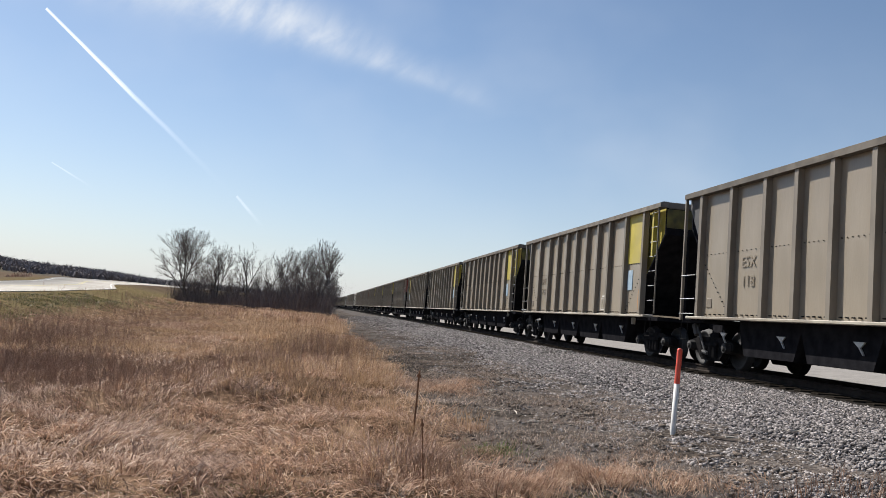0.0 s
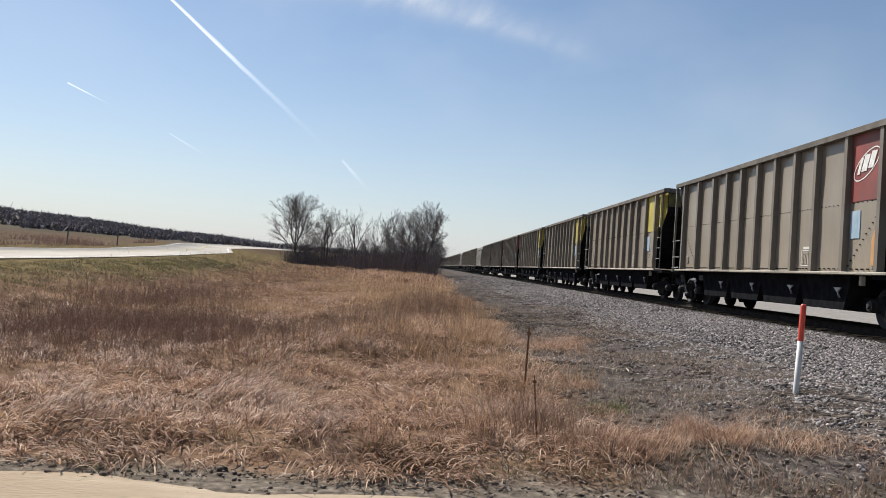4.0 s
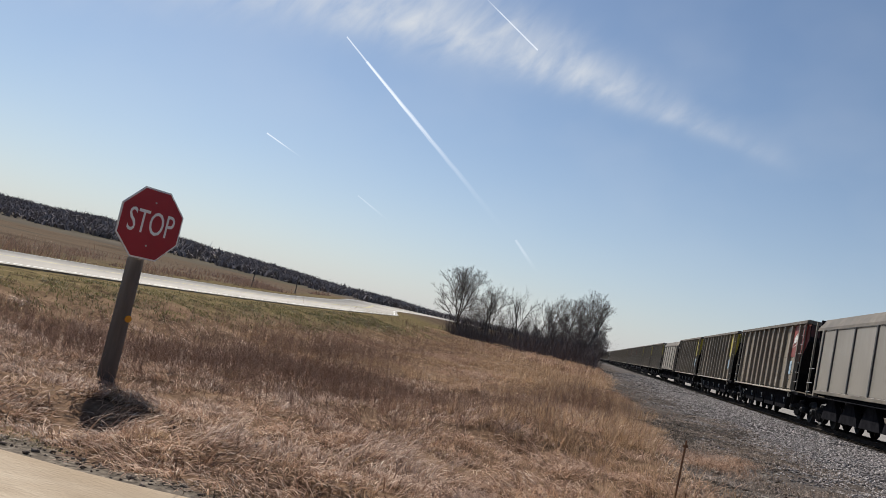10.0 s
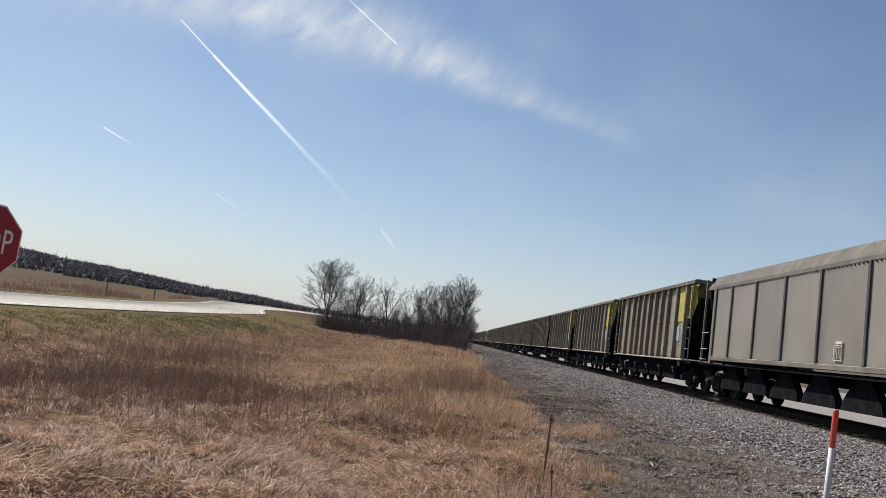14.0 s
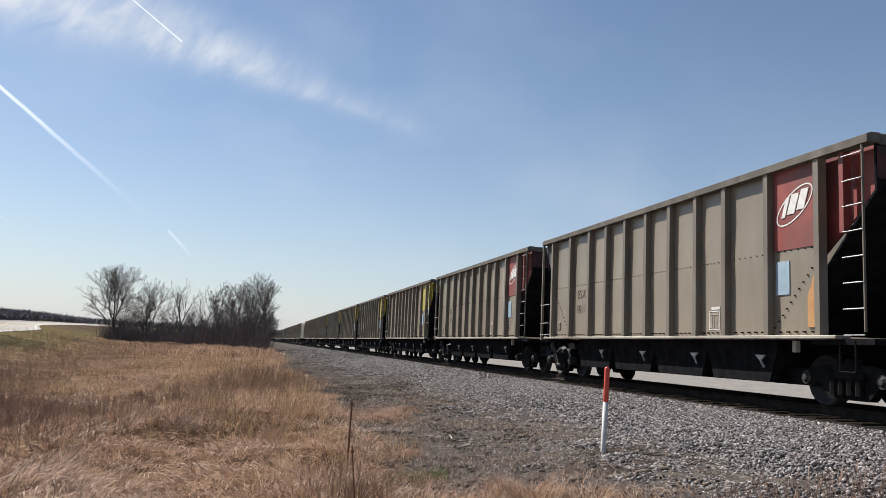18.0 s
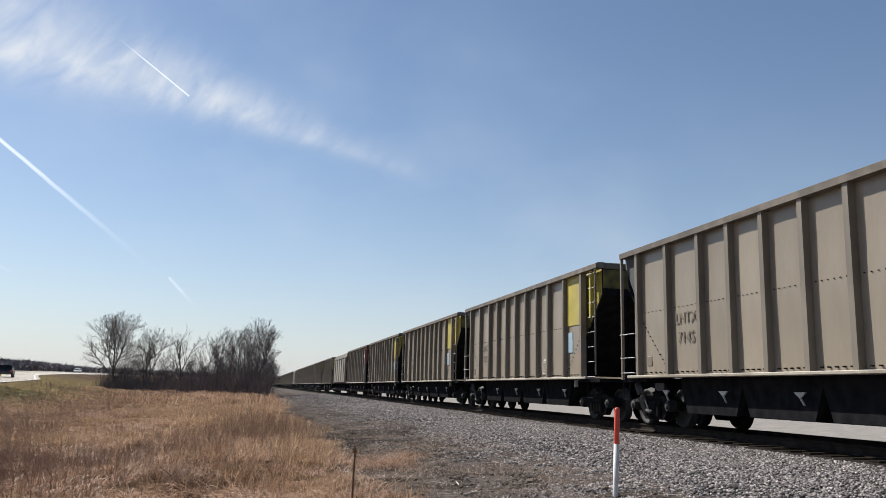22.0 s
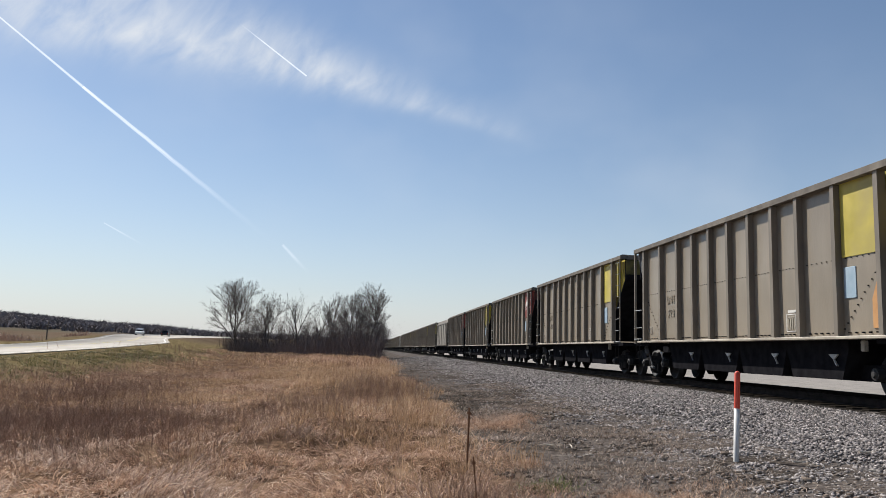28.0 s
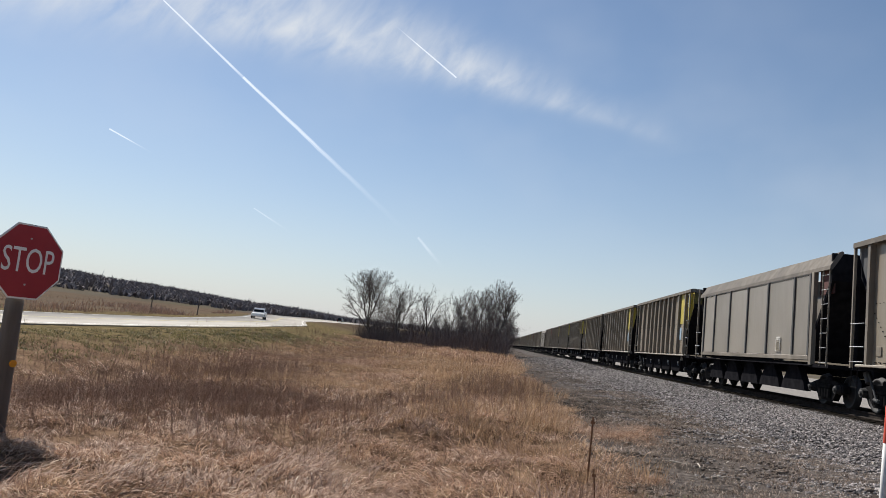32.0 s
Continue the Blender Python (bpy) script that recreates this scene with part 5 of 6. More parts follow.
def spikes(name, pts, heights, widths, lean, mat, seed, per=1, curve=0.35, flop=None):
    """Blades: each a bent strip of three triangles. flop: the way that the blades of a clump lie over."""
    rnd = np.random.RandomState(seed)
    n = len(pts)
    yaw = rnd.rand(n) * 2 * math.pi
    if flop is None:
        way = rnd.rand(n) * 2 * math.pi
    else:
        way = flop + rnd.randn(n) * 0.8
    h, l = heights * rnd.uniform(0.7, 1.25, n), np.abs(lean * rnd.uniform(0.4, 1.5, n))
    side = np.stack([np.cos(yaw), np.sin(yaw), np.zeros(n)], 1) * (widths * rnd.uniform(0.7, 1.4, n))[:, None] / 2
    out = np.stack([np.cos(way), np.sin(way), np.zeros(n)], 1)
    mid = pts + out * (h * np.sin(l) * 0.45)[:, None] + np.stack([np.zeros(n), np.zeros(n), h * 0.6 * np.cos(l * 0.5)], 1)
    tip = pts + out * (h * np.sin(l) * (1 + curve))[:, None] + np.stack([np.zeros(n), np.zeros(n), h * np.cos(l)], 1)
    v = np.stack([pts - side, pts + side, mid - side * 0.75, mid + side * 0.75, tip], 1).reshape(-1, 3)
    k = np.arange(n) * 5
    t = np.concatenate([np.stack([k, k + 1, k + 3], 1), np.stack([k, k + 3, k + 2], 1), np.stack([k + 2, k + 3, k + 4], 1)])
    return arrays_mesh(name, v, t, mat)


def scatter(x0, x1, y0, y1, count, seed, keep=None):
    rnd = np.random.RandomState(seed)
    x, y = rnd.uniform(x0, x1, count), rnd.uniform(y0, y1, count)
    if keep is not None:
        ok = rnd.rand(count) < keep(x, y)
        x, y = x[ok], y[ok]
    return x, y


def on_ground(x, y, sink=0.02):
    return np.stack([x, y, ground_z(x, y) - sink], 1)


def grass_edge(x, y):
    """1 in the grass, 0 on the bare strip by the track and on the highway."""
    e = 1.55 + (value_noise(x * 0 + y * 0.7, y * 0.31, 21) - 0.5) * 1.1
    rx, _ = road_at(y)
    bank = np.clip((x - rx - ROAD_HALF - 1.0) / 2.0, 0, 1)
    return (1 - step(x, e - 0.5, e + 0.5)) * bank


def turf(x, y):
    """How far the bank grass, short and greening, takes over from the tall straw."""
    rx, _ = road_at(y)
    return 1 - step(x - rx - ROAD_HALF + (value_noise(x * 0.6, y * 0.3, 36) - 0.5) * 1.6, 4.3, 6.3)


SWIRL = lambda x, y: value_noise(x * 0.55, y * 0.55, 31) * 4 * math.pi
TALL = lambda x, y: step(value_noise(x * 0.5 + 7, y * 0.35, 33), 0.45, 0.7)


def tussocks(x0, x1, y0, y1, per_m2, blades, seed, keep, spread):
    """Clumps of blades: where each blade stands and which way it lies, out from the heart of its clump."""
    rnd = np.random.RandomState(seed)
    cx, cy = scatter(x0, x1, y0, y1, int((x1 - x0) * (y1 - y0) * per_m2), seed + 1, keep)
    n = rnd.poisson(blades * (0.5 + rnd.rand(len(cx))))
    size = np.repeat(rnd.uniform(0.5, 1.4, len(cx)), n)
    ox, oy = rnd.randn(n.sum()) * spread * size, rnd.randn(n.sum()) * spread * size
    x, y = np.repeat(cx, n) + ox, np.repeat(cy, n) + oy
    lie = np.arctan2(oy + np.sin(SWIRL(x, y)) * spread * 0.5, ox + np.cos(SWIRL(x, y)) * spread * 0.5)
    droop = np.clip(np.hypot(ox, oy) / (spread * size), 0, 2)
    return x, y, lie, size, droop, np.repeat(rnd.rand(len(cx)), n)


keep_straw = lambda x, y: grass_edge(x, y) * step(y + (value_noise(x * 0.8, y * 0.8, 37) - 0.5) * 0.8, 5.4, 6.0) * (1 - turf(x, y)) * (0.3 + 0.7 * step(value_noise(x * 0.9, y * 0.9, 22), 0.3, 0.55))
bands = [("near", -9.5, 2.4, 5.3, 12, 7.0, 70, 0.1, 0.006, 1.0, 0.08), ("middle", -12, 2.4, 12, 26, 6.5, 70, 0.2, 0.0085, 0.8, 0.13), ("far", -17, 2.6, 26, 52, 6.5, 46, 0.17, 0.014, 0.75, 0.16), ("distance", -24, 3.0, 52, 104, 1.5, 24, 0.36, 0.04, 0.4, 0.26)]
for i, (tag, x0, x1, y0, y1, per, blades, h, w, lean, spread) in enumerate(bands):
    x, y, lie, size, droop, chance = tussocks(x0, x1, y0, y1, per, blades, 140 + i * 7, keep_straw, spread)
    tall = TALL(x, y)
    near_lane = step(y, 5.3, 6.4)
    split = value_noise(x * 0.3, y * 0.22, 35) * 0.8 + chance * 0.35 + (0.12 if tag == "middle" else 0.05 if tag != "near" else -0.12)
    for kind, sel in (("straw", split < 0.55), ("orange", split >= 0.55)):
        p, q = x[sel], y[sel]
        hh = h * size[sel] ** 0.7 * (1 - 0.4 * step(-p, 3, 9)) * (0.8 + 0.4 * tall[sel]) * (0.35 + 0.65 * near_lane[sel])
        me = spikes("dry_grass", on_ground(p, q), hh, np.full(len(p), w), lean * (1.2 - 0.45 * tall[sel]) * (0.35 + 0.5 * droop[sel]), M[kind], 150 + i, flop=lie[sel])
        tagged(new("dry_grass", me), "matted dry straw-coloured grass" if kind == "straw" else "tall orange-brown dry grass", "grass", kind="stuff")

# long straw lodged in combed clumps over the near ditch, with dark hollows between them
def arcs(name, pts, way, length, width, rise, fall, mat, seed):
    """Blades that rise, bow over and lie down: strips of four pieces."""
    rnd = np.random.RandomState(seed)
    n = len(pts)
    out = np.stack([np.cos(way), np.sin(way), np.zeros(n)], 1)
    yaw = way + math.pi / 2 + rnd.randn(n) * 0.5
    side = np.stack([np.cos(yaw), np.sin(yaw), rnd.randn(n) * 0.25], 1) * (width * rnd.uniform(0.6, 1.4, n) / 2)[:, None]
    p, rows = pts.copy(), []
    for k in range(5):
        u = k / 4
        if k < 4:
            rows += [p - side * (1 - 0.35 * u), p + side * (1 - 0.35 * u)]
            angle = rise + (fall - rise) * u
            p = p + (out * np.cos(angle)[:, None] + np.stack([np.zeros(n), np.zeros(n), np.sin(angle)], 1)) * (length / 4)[:, None]
        else:
            rows.append(p)
    v = np.stack(rows, 1).reshape(-1, 3)
    k = np.arange(n) * 9
    t = []
    for a in (0, 2, 4):
        t += [np.stack([k + a, k + a + 1, k + a + 3], 1), np.stack([k + a, k + a + 3, k + a + 2], 1)]
    t.append(np.stack([k + 6, k + 7, k + 8], 1))
    return arrays_mesh(name, v, np.concatenate(t), mat)


def lodged(x0, x1, y0, y1, per_m2, blades, long, width, mat, seed, keep, label, up=(0.1, 1.1), down=(-0.9, 0.0), radius=0.11):
    rnd = np.random.RandomState(seed)
    cx, cy = scatter(x0, x1, y0, y1, int((x1 - x0) * (y1 - y0) * per_m2), seed + 1, keep)
    n = rnd.poisson(blades * rnd.uniform(0.4, 1.6, len(cx)))
    lie = value_noise(cx * 0.7, cy * 0.7, 31) * 4 * math.pi + rnd.randn(len(cx)) * 0.7
    lift = rnd.uniform(0.0, 0.09, len(cx))
    size = rnd.uniform(0.6, 1.35, len(cx))
    total = n.sum()
    way = np.repeat(lie, n) + rnd.randn(total) * 0.45
    x, y = np.repeat(cx, n) + rnd.randn(total) * radius * np.repeat(size, n), np.repeat(cy, n) + rnd.randn(total) * radius * np.repeat(size, n)
    pts = on_ground(x, y, 0.0)
    pts[:, 2] += np.repeat(lift, n) * rnd.rand(total)
    me = arcs("lodged_straw", pts, way, long * np.repeat(size, n) * rnd.uniform(0.6, 1.3, total), np.full(total, width), rnd.uniform(*up, total), rnd.uniform(*down, total), M[mat], seed + 2)
    tagged(new("lodged_straw", me), label, "grass", kind="stuff")


HOLLOW = lambda x, y: step(value_noise(x * 1.5, y * 1.5, 57) * 0.65 + value_noise(x * 3.4, y * 3.4, 55) * 0.35, 0.36, 0.5)
in_field = lambda x, y: grass_edge(x, y) * (1 - turf(x, y)) * step(y + (value_noise(x * 0.8, y * 0.8, 37) - 0.5) * 0.8, 5.4, 5.9) * (0.12 + 0.88 * HOLLOW(x, y))
lodged(-9.5, 2.0, 5.5, 11, 34, 26, 0.17, 0.0095, "straw", 58, in_field, "pale lodged straw lying over in combed clumps")
lodged(-11, 2.0, 11, 19, 15, 24, 0.23, 0.0125, "straw", 158, in_field, "pale lodged straw lying over in combed clumps")
lodged(-9.5, 2.0, 5.6, 13, 3.0, 40, 0.34, 0.006, "weed", 258, lambda x, y: in_field(x, y) * step(value_noise(x * 0.6 + 9, y * 0.6, 61), 0.4, 0.6), "brown lodged stems among the straw", (0.5, 1.3), (-0.4, 0.3))

lodged(-9.5, 4.0, 5.45, 6.5, 13, 22, 0.1, 0.006, "litter", 458, lambda x, y: 0.3 + 0.7 * step(value_noise(x * 1.2, y * 1.2, 62), 0.35, 0.55), "grey-brown trampled litter along the gravel road")
lodged(1.2, 4.0, 5.9, 7.0, 7, 26, 0.2, 0.007, "straw", 558, lambda x, y: step(value_noise(x * 1.1 + 2, y * 1.1, 65), 0.4, 0.6), "pale straw in loose clumps beside the gravel road")

# feathery upright grass in stands along the bare strip and over the ditch
STANDS = lambda x, y: step(value_noise(x * 0.55 + 3, y * 0.4 + 5, 64), 0.42, 0.62)
for tag, x0, x1, y0, y1, per, blades, h, w, spread in (("near", -4.5, 2.3, 6.2, 13, 4.0, 30, 0.34, 0.0052, 0.12), ("middle", -6, 2.3, 13, 30, 2.6, 34, 0.38, 0.008, 0.17), ("far", -10, 2.4, 30, 70, 0.9, 34, 0.5, 0.014, 0.3)):
    x, y, lie, size, droop, chance = tussocks(x0, x1, y0, y1, per, blades, 340 + int(y0), lambda x, y: grass_edge(x - 0.3, y) * (1 - turf(x, y)) * (0.08 + 0.92 * STANDS(x, y)) * step(x, -4.0, 0.5), spread)
    me = spikes("standing_grass", on_ground(x, y), h * size ** 0.6, np.full(len(x), w), 0.16 + 0.16 * droop, M["orange"], 345 + int(y0), flop=lie)
    tagged(new("standing_grass", me), "upright feathery orange-tan dry grass", "grass", kind="stuff")

x, y = scatter(-18, -6, 6, 60, 110000, 61, lambda x, y: turf(x, y) * grass_edge(x, y) * (0.1 + 0.9 * step(value_noise(x * 1.3 + y * 0.7, y * 1.1 - x * 0.4, 63), 0.38, 0.55)))
me = spikes("bank_grass", on_ground(x, y), np.full(len(x), 0.1) + y * 0.001, 0.008 + y * 0.0005, np.full(len(x), 0.9), M["green"], 62, flop=SWIRL(x, y))
tagged(new("bank_grass", me), "short greening grass on the highway bank", "grass", kind="stuff")

# brown weed stands: the dark patch before the highway bank and the upright stems by the track
WEEDS = [(-3.0, 12, 1.6, 2.0, 1000, 0.42), (-8.0, 11.2, 1.5, 1.5, 900, 0.38), (-1.2, 16, 1.6, 4.0, 600, 0.46), (-4.4, 14.8, 1.4, 2.8, 1200, 0.48), (-6.2, 12.6, 1.9, 3.2, 2400, 0.42), (-7.2, 19.5, 2.2, 4.5, 1800, 0.42), (-8.2, 29, 2.6, 7, 1200, 0.42), (0.3, 22, 1.1, 6, 520, 0.6), (-9.5, 50, 4.0, 12, 1000, 0.4), (1.0, 6.7, 0.35, 0.4, 160, 0.4), (-12, 75, 6, 14, 900, 0.4)]
stems, twig_at, rnd = [], [], np.random.RandomState(71)
for cx, cy, sx, sy, count, h in WEEDS:
    x, y = cx + rnd.randn(count) * sx * 0.6, cy + rnd.randn(count) * sy * 0.6
    foot, hh = on_ground(x, y), h * rnd.uniform(0.45, 1.2, count)
    top = foot + np.stack([rnd.randn(count) * 0.22 * hh, rnd.randn(count) * 0.22 * hh, hh], 1)
    r = 0.0012 + cy * 0.00011
    stems += [(tuple(p), tuple(q), r, r * 0.5) for p, q in zip(foot, top)]
    for _ in range(3):
        u = rnd.uniform(0.4, 0.95, (count, 1))
        p = foot * (1 - u) + top * u
        q = p + np.stack([rnd.randn(count) * 0.2, rnd.randn(count) * 0.2, rnd.uniform(0.1, 0.45, count)], 1) * hh[:, None] * 0.6
        stems += [(tuple(i), tuple(j), r * 0.7, r * 0.4) for i, j in zip(p, q)]
me = tubes_mesh("dead_weeds", stems, M["weed"])
tagged(new("dead_weeds", me), "stands of dark brown dead weeds", "weeds", kind="stuff")

x, y = scatter(-21, 2.4, 82, 124, 46000, 81, lambda x, y: step(x, -21 + (y - 96) * 0.02, -19) * step(y, 80 - x * 1.25, 94 - x * 1.25) * (x < y * 0.017))
me = spikes("underbrush", on_ground(x, y), (1.0 + 3.4 * value_noise(x * 0.45, y * 0.3, 83) * (0.55 + 0.45 * step(x, -12, -2))) * (0.35 + 1.15 * np.random.RandomState(84).rand(len(x)) ** 1.3), np.full(len(x), 0.019), np.full(len(x), 0.42), M["brush"], 82)
tagged(new("underbrush", me), "dense dark thicket of bare shrubs under the trees", "shrubs", kind="stuff")


ys = np.random.RandomState(77).uniform(20, 115, 15000)
xs = road_at(ys)[0] - ROAD_HALF - 2.0 - np.random.RandomState(78).gamma(2.0, 4.0, 15000)
clump = step(value_noise(xs * 0.3, ys * 0.16, 79), 0.5, 0.72)
xs, ys, clump = xs[clump > 0.12], ys[clump > 0.12], clump[clump > 0.12]
me = spikes("verge_weeds", on_ground(xs, ys), 0.2 + 0.8 * clump * np.random.RandomState(76).rand(len(xs)), 0.014 + ys * 0.0004, np.full(len(xs), 0.5), M["weed"], 80)
tagged(new("verge_weeds", me), "brown weeds and low bushes beyond the highway", "weeds", kind="stuff")


# ---- wooded ridge and far treeline ----
RIDGE_A = (-180, -80, -50, -35, -28, -21, -13, -8, -3, 5, 60, 180)
RIDGE_E = (0.5, 1.7, 1.85, 1.82, 1.62, 1.08, 0.62, 0.28, 0.15, 0.15, 0.2, 0.5)


def ridge_z(a, r):
    lift = np.interp(a, RIDGE_A, RIDGE_E) + (value_noise(a * 0.35, r * 0, 91) - 0.5) * 0.16
    s = step(r, 480, 860) * (1 - 0.6 * step(r, 900, 1150))
    x, y = r * np.sin(np.radians(a)), r * np.cos(np.radians(a))
    return (ground_z(x, y) - 0.5) * (1 - s) + (EYE + np.tan(np.radians(lift)) * 860) * s - 2.0 * (1 - step(r, 460, 540))


ang, rad = np.arange(-180, 180.1, 1.0), np.array((460, 500, 540, 600, 660, 720, 780, 840, 880, 940, 1050, 1150.0))
ga, gr = np.meshgrid(ang, rad)
verts = np.stack([gr * np.sin(np.radians(ga)), gr * np.cos(np.radians(ga)), ridge_z(ga, gr)], -1).reshape(-1, 3)
na, nr = len(ang), len(rad)
i = np.arange((na - 1) * (nr - 1))
a = i // (na - 1) * na + i % (na - 1)
ridge = new("wooded_ridge", arrays_mesh("wooded_ridge", verts, np.concatenate([np.stack([a, a + na + 1, a + 1], 1), np.stack([a, a + na, a + na + 1], 1)])[:, ::-1], M["hill"]))
tagged(ridge, "low brown wooded ridge on the horizon", "hill", kind="structure")

rnd = np.random.RandomState(93)
count = 9000
ta, tr_ = rnd.uniform(-62, 14, count), 570 + 330 * rnd.rand(count) ** 0.8
far = np.stack([tr_ * np.sin(np.radians(ta)), tr_ * np.cos(np.radians(ta)), ridge_z(ta, tr_) - 0.5], 1)
keep = rnd.rand(count) < 0.25 + 0.75 * step(value_noise(ta * 0.6, tr_ * 0.012, 94), 0.3, 0.5)
far = np.repeat(far[keep], 12, axis=0)
me = spikes("far_woods", far + rnd.randn(*far.shape) * (2.2, 2.2, 0.5), np.full(len(far), 6.5), np.full(len(far), 1.2), np.full(len(far), 0.95), M["wood_far"], 95)
tagged(new("far_woods", me), "far leafless woods on the ridge", "woods", kind="stuff")


def wind_turbine(deg, dist, height, turn):
    x, y = at_angle(deg, dist)
    z = float(ground_z(x, y))
    thing = empty("wind_turbine", pose(x, y, z, 0, 0, -deg), "distant white wind turbine above the ridge", "wind turbine", "wind turbines")
    part("tower", tube(bmesh.new(), (0, 0, 0), (0, 0, height), 2.2, 1.4, 10), M["turbine"], thing)
    part("nacelle", box(bmesh.new(), -1.6, 1.6, -3, 5, height - 1.5, height + 2, 0.4), M["turbine"], thing)
    for i in range(3):
        a = radians(turn + 120 * i)
        part("blade", tube(bmesh.new(), (0, -3.6, height), (math.sin(a) * height * 0.42, -3.6, height + math.cos(a) * height * 0.42), 1.6, 0.4, 5), M["turbine"], thing)


wind_turbine(-27.45, 3400, 84, 15)
wind_turbine(-27.85, 3800, 84, 40)


# ---- loose stones, clods and sticks by the track ----
def stones_mesh(name, pts, sizes, mat, seed, squash=0.75):
    """Broken stones: jittered octahedra, turned every way."""
    rnd = np.random.RandomState(seed)
    n = len(pts)
    octa = np.array([(1, 0, 0), (-1, 0, 0), (0, 1, 0), (0, -1, 0), (0, 0, 1), (0, 0, -1)], float)
    faces = np.array([(0, 2, 4), (2, 1, 4), (1, 3, 4), (3, 0, 4), (2, 0, 5), (1, 2, 5), (3, 1, 5), (0, 3, 5)])
    v = octa[None] * rnd.uniform(0.55, 1.3, (n, 6, 1)) + rnd.randn(n, 6, 3) * 0.16
    q = rnd.randn(n, 4)
    q /= np.linalg.norm(q, axis=1)[:, None]
    w, a, b, c = q.T
    rot = np.stack([1 - 2 * (b * b + c * c), 2 * (a * b - c * w), 2 * (a * c + b * w), 2 * (a * b + c * w), 1 - 2 * (a * a + c * c), 2 * (b * c - a * w), 2 * (a * c - b * w), 2 * (b * c + a * w), 1 - 2 * (a * a + b * b)], 1).reshape(n, 3, 3)
    v = np.einsum("nij,nkj->nki", rot, v) * sizes[:, None, None] * (1, 1, squash) + pts[:, None]
    t = (np.arange(n)[:, None, None] * 6 + faces[None]).reshape(-1, 3)
    return arrays_mesh(name, v.reshape(-1, 3), t, mat)


def bed_z(x, y):
    return ground_z(x, y) + 0.05 * step(x, 5.2, 6.2) * (1 - step(x, 14.8, 15.6)) - 0.02


for y0, y1, count, size in ((4, 14, 34000, 0.03), (14, 26, 22000, 0.036), (26, 55, 15000, 0.05), (55, 110, 3000, 0.09)):
    x, y = scatter(2.4, 9.2, y0, y1, int(count * 1.4), 101 + count, lambda x, y: 0.08 * step(x, 2.2, 3.4) + 0.92 * step(x + (value_noise(x, y * 0.6, 102) - 0.5) * 2.6, 3.4, 5.0))
    me = stones_mesh("loose_ballast", np.stack([x, y, bed_z(x, y) + 0.012], 1), size * 0.9 * np.random.RandomState(count).uniform(0.55, 1.35, len(x)), M["stone"], 103 + count)
    tagged(new("loose_ballast", me), "coarse grey broken ballast stones", "ballast", kind="stuff")
x, y = scatter(-9.5, 2.2, 4.9, 6.0, 900, 124, lambda x, y: 0.15 + 0.85 * step(value_noise(x * 1.2, y * 1.6, 125), 0.4, 0.6))
me = stones_mesh("verge_clods", np.stack([x, y, ground_z(x, y) + 0.004], 1), np.random.RandomState(6).uniform(0.006, 0.022, len(x)), M["clod"], 126, 0.6)
tagged(new("verge_clods", me), "clods and pebbles along the gravel road", "soil", kind="stuff")
x, y = scatter(-9.5, 3.6, 5.2, 6.4, 15000, 127, lambda x, y: step(y + (value_noise(x * 1.1, y * 0, 130) - 0.5) * 0.5, 5.35, 5.6) * step(value_noise(x * 0.9, y * 1.6, 128), 0.3, 0.6))
me = spikes("verge_grass", on_ground(x, y), np.full(len(x), 0.06), np.full(len(x), 0.006), np.full(len(x), 0.9), M["green"], 129)
tagged(new("verge_grass", me), "thin greenish grass along the gravel road", "grass", kind="stuff")
x, y = scatter(1.5, 5.2, 5.6, 50, 16000, 111, lambda x, y: step(value_noise(x * 1.1, y * 1.1, 112), 0.35, 0.6) * np.where(y > 14, 0.6, 1.0))
me = stones_mesh("soil_clods", np.stack([x, y, ground_z(x, y)], 1), np.random.RandomState(4).uniform(0.01, 0.045, len(x)), M["clod"], 113, 0.55)
tagged(new("soil_clods", me), "dark broken clods of bare soil", "soil", kind="stuff")
x, y = scatter(1.7, 4.6, 6.4, 24, 900, 211, lambda x, y: step(value_noise(x * 0.8 + 4, y * 0.8, 212), 0.45, 0.65))
me = stones_mesh("large_clods", np.stack([x, y, ground_z(x, y) + 0.01], 1), np.random.RandomState(213).gamma(2.5, 0.013, len(x)) + 0.012, M["clod"], 214, 0.42)
tagged(new("large_clods", me), "large turned clods of dark soil", "soil", kind="stuff")
x = np.random.RandomState(215).uniform(-9.5, 3.5, 700)
y = 5.42 + (value_noise(x * 0.9, x * 0, 6) - 0.5) * 0.3 + np.random.RandomState(216).randn(700) * 0.09 + np.abs(np.random.RandomState(217).randn(700)) * 0.1
me = stones_mesh("road_lip", np.stack([x, y, ground_z(x, y) + 0.008], 1), np.random.RandomState(218).gamma(2.0, 0.006, 700) + 0.005, M["clod"], 219, 0.5)
tagged(new("road_lip", me), "crumbling lip of dark soil along the gravel road", "soil", kind="stuff")
x, y = scatter(1.4, 5.4, 5.6, 30, 42000, 115, lambda x, y: (0.15 + 0.85 * step(value_noise(x * 0.9, y * 0.7, 116), 0.35, 0.65)) * (1 - 0.75 * step(x, 3.6, 5.4)))
me = spikes("soil_litter", on_ground(x, y, -0.008), np.full(len(x), 0.085), np.full(len(x), 0.0065), np.full(len(x), 1.42), M["litter"], 117)
tagged(new("soil_litter", me), "scattered grey-brown bits of dry straw on bare soil", "litter", kind="stuff")
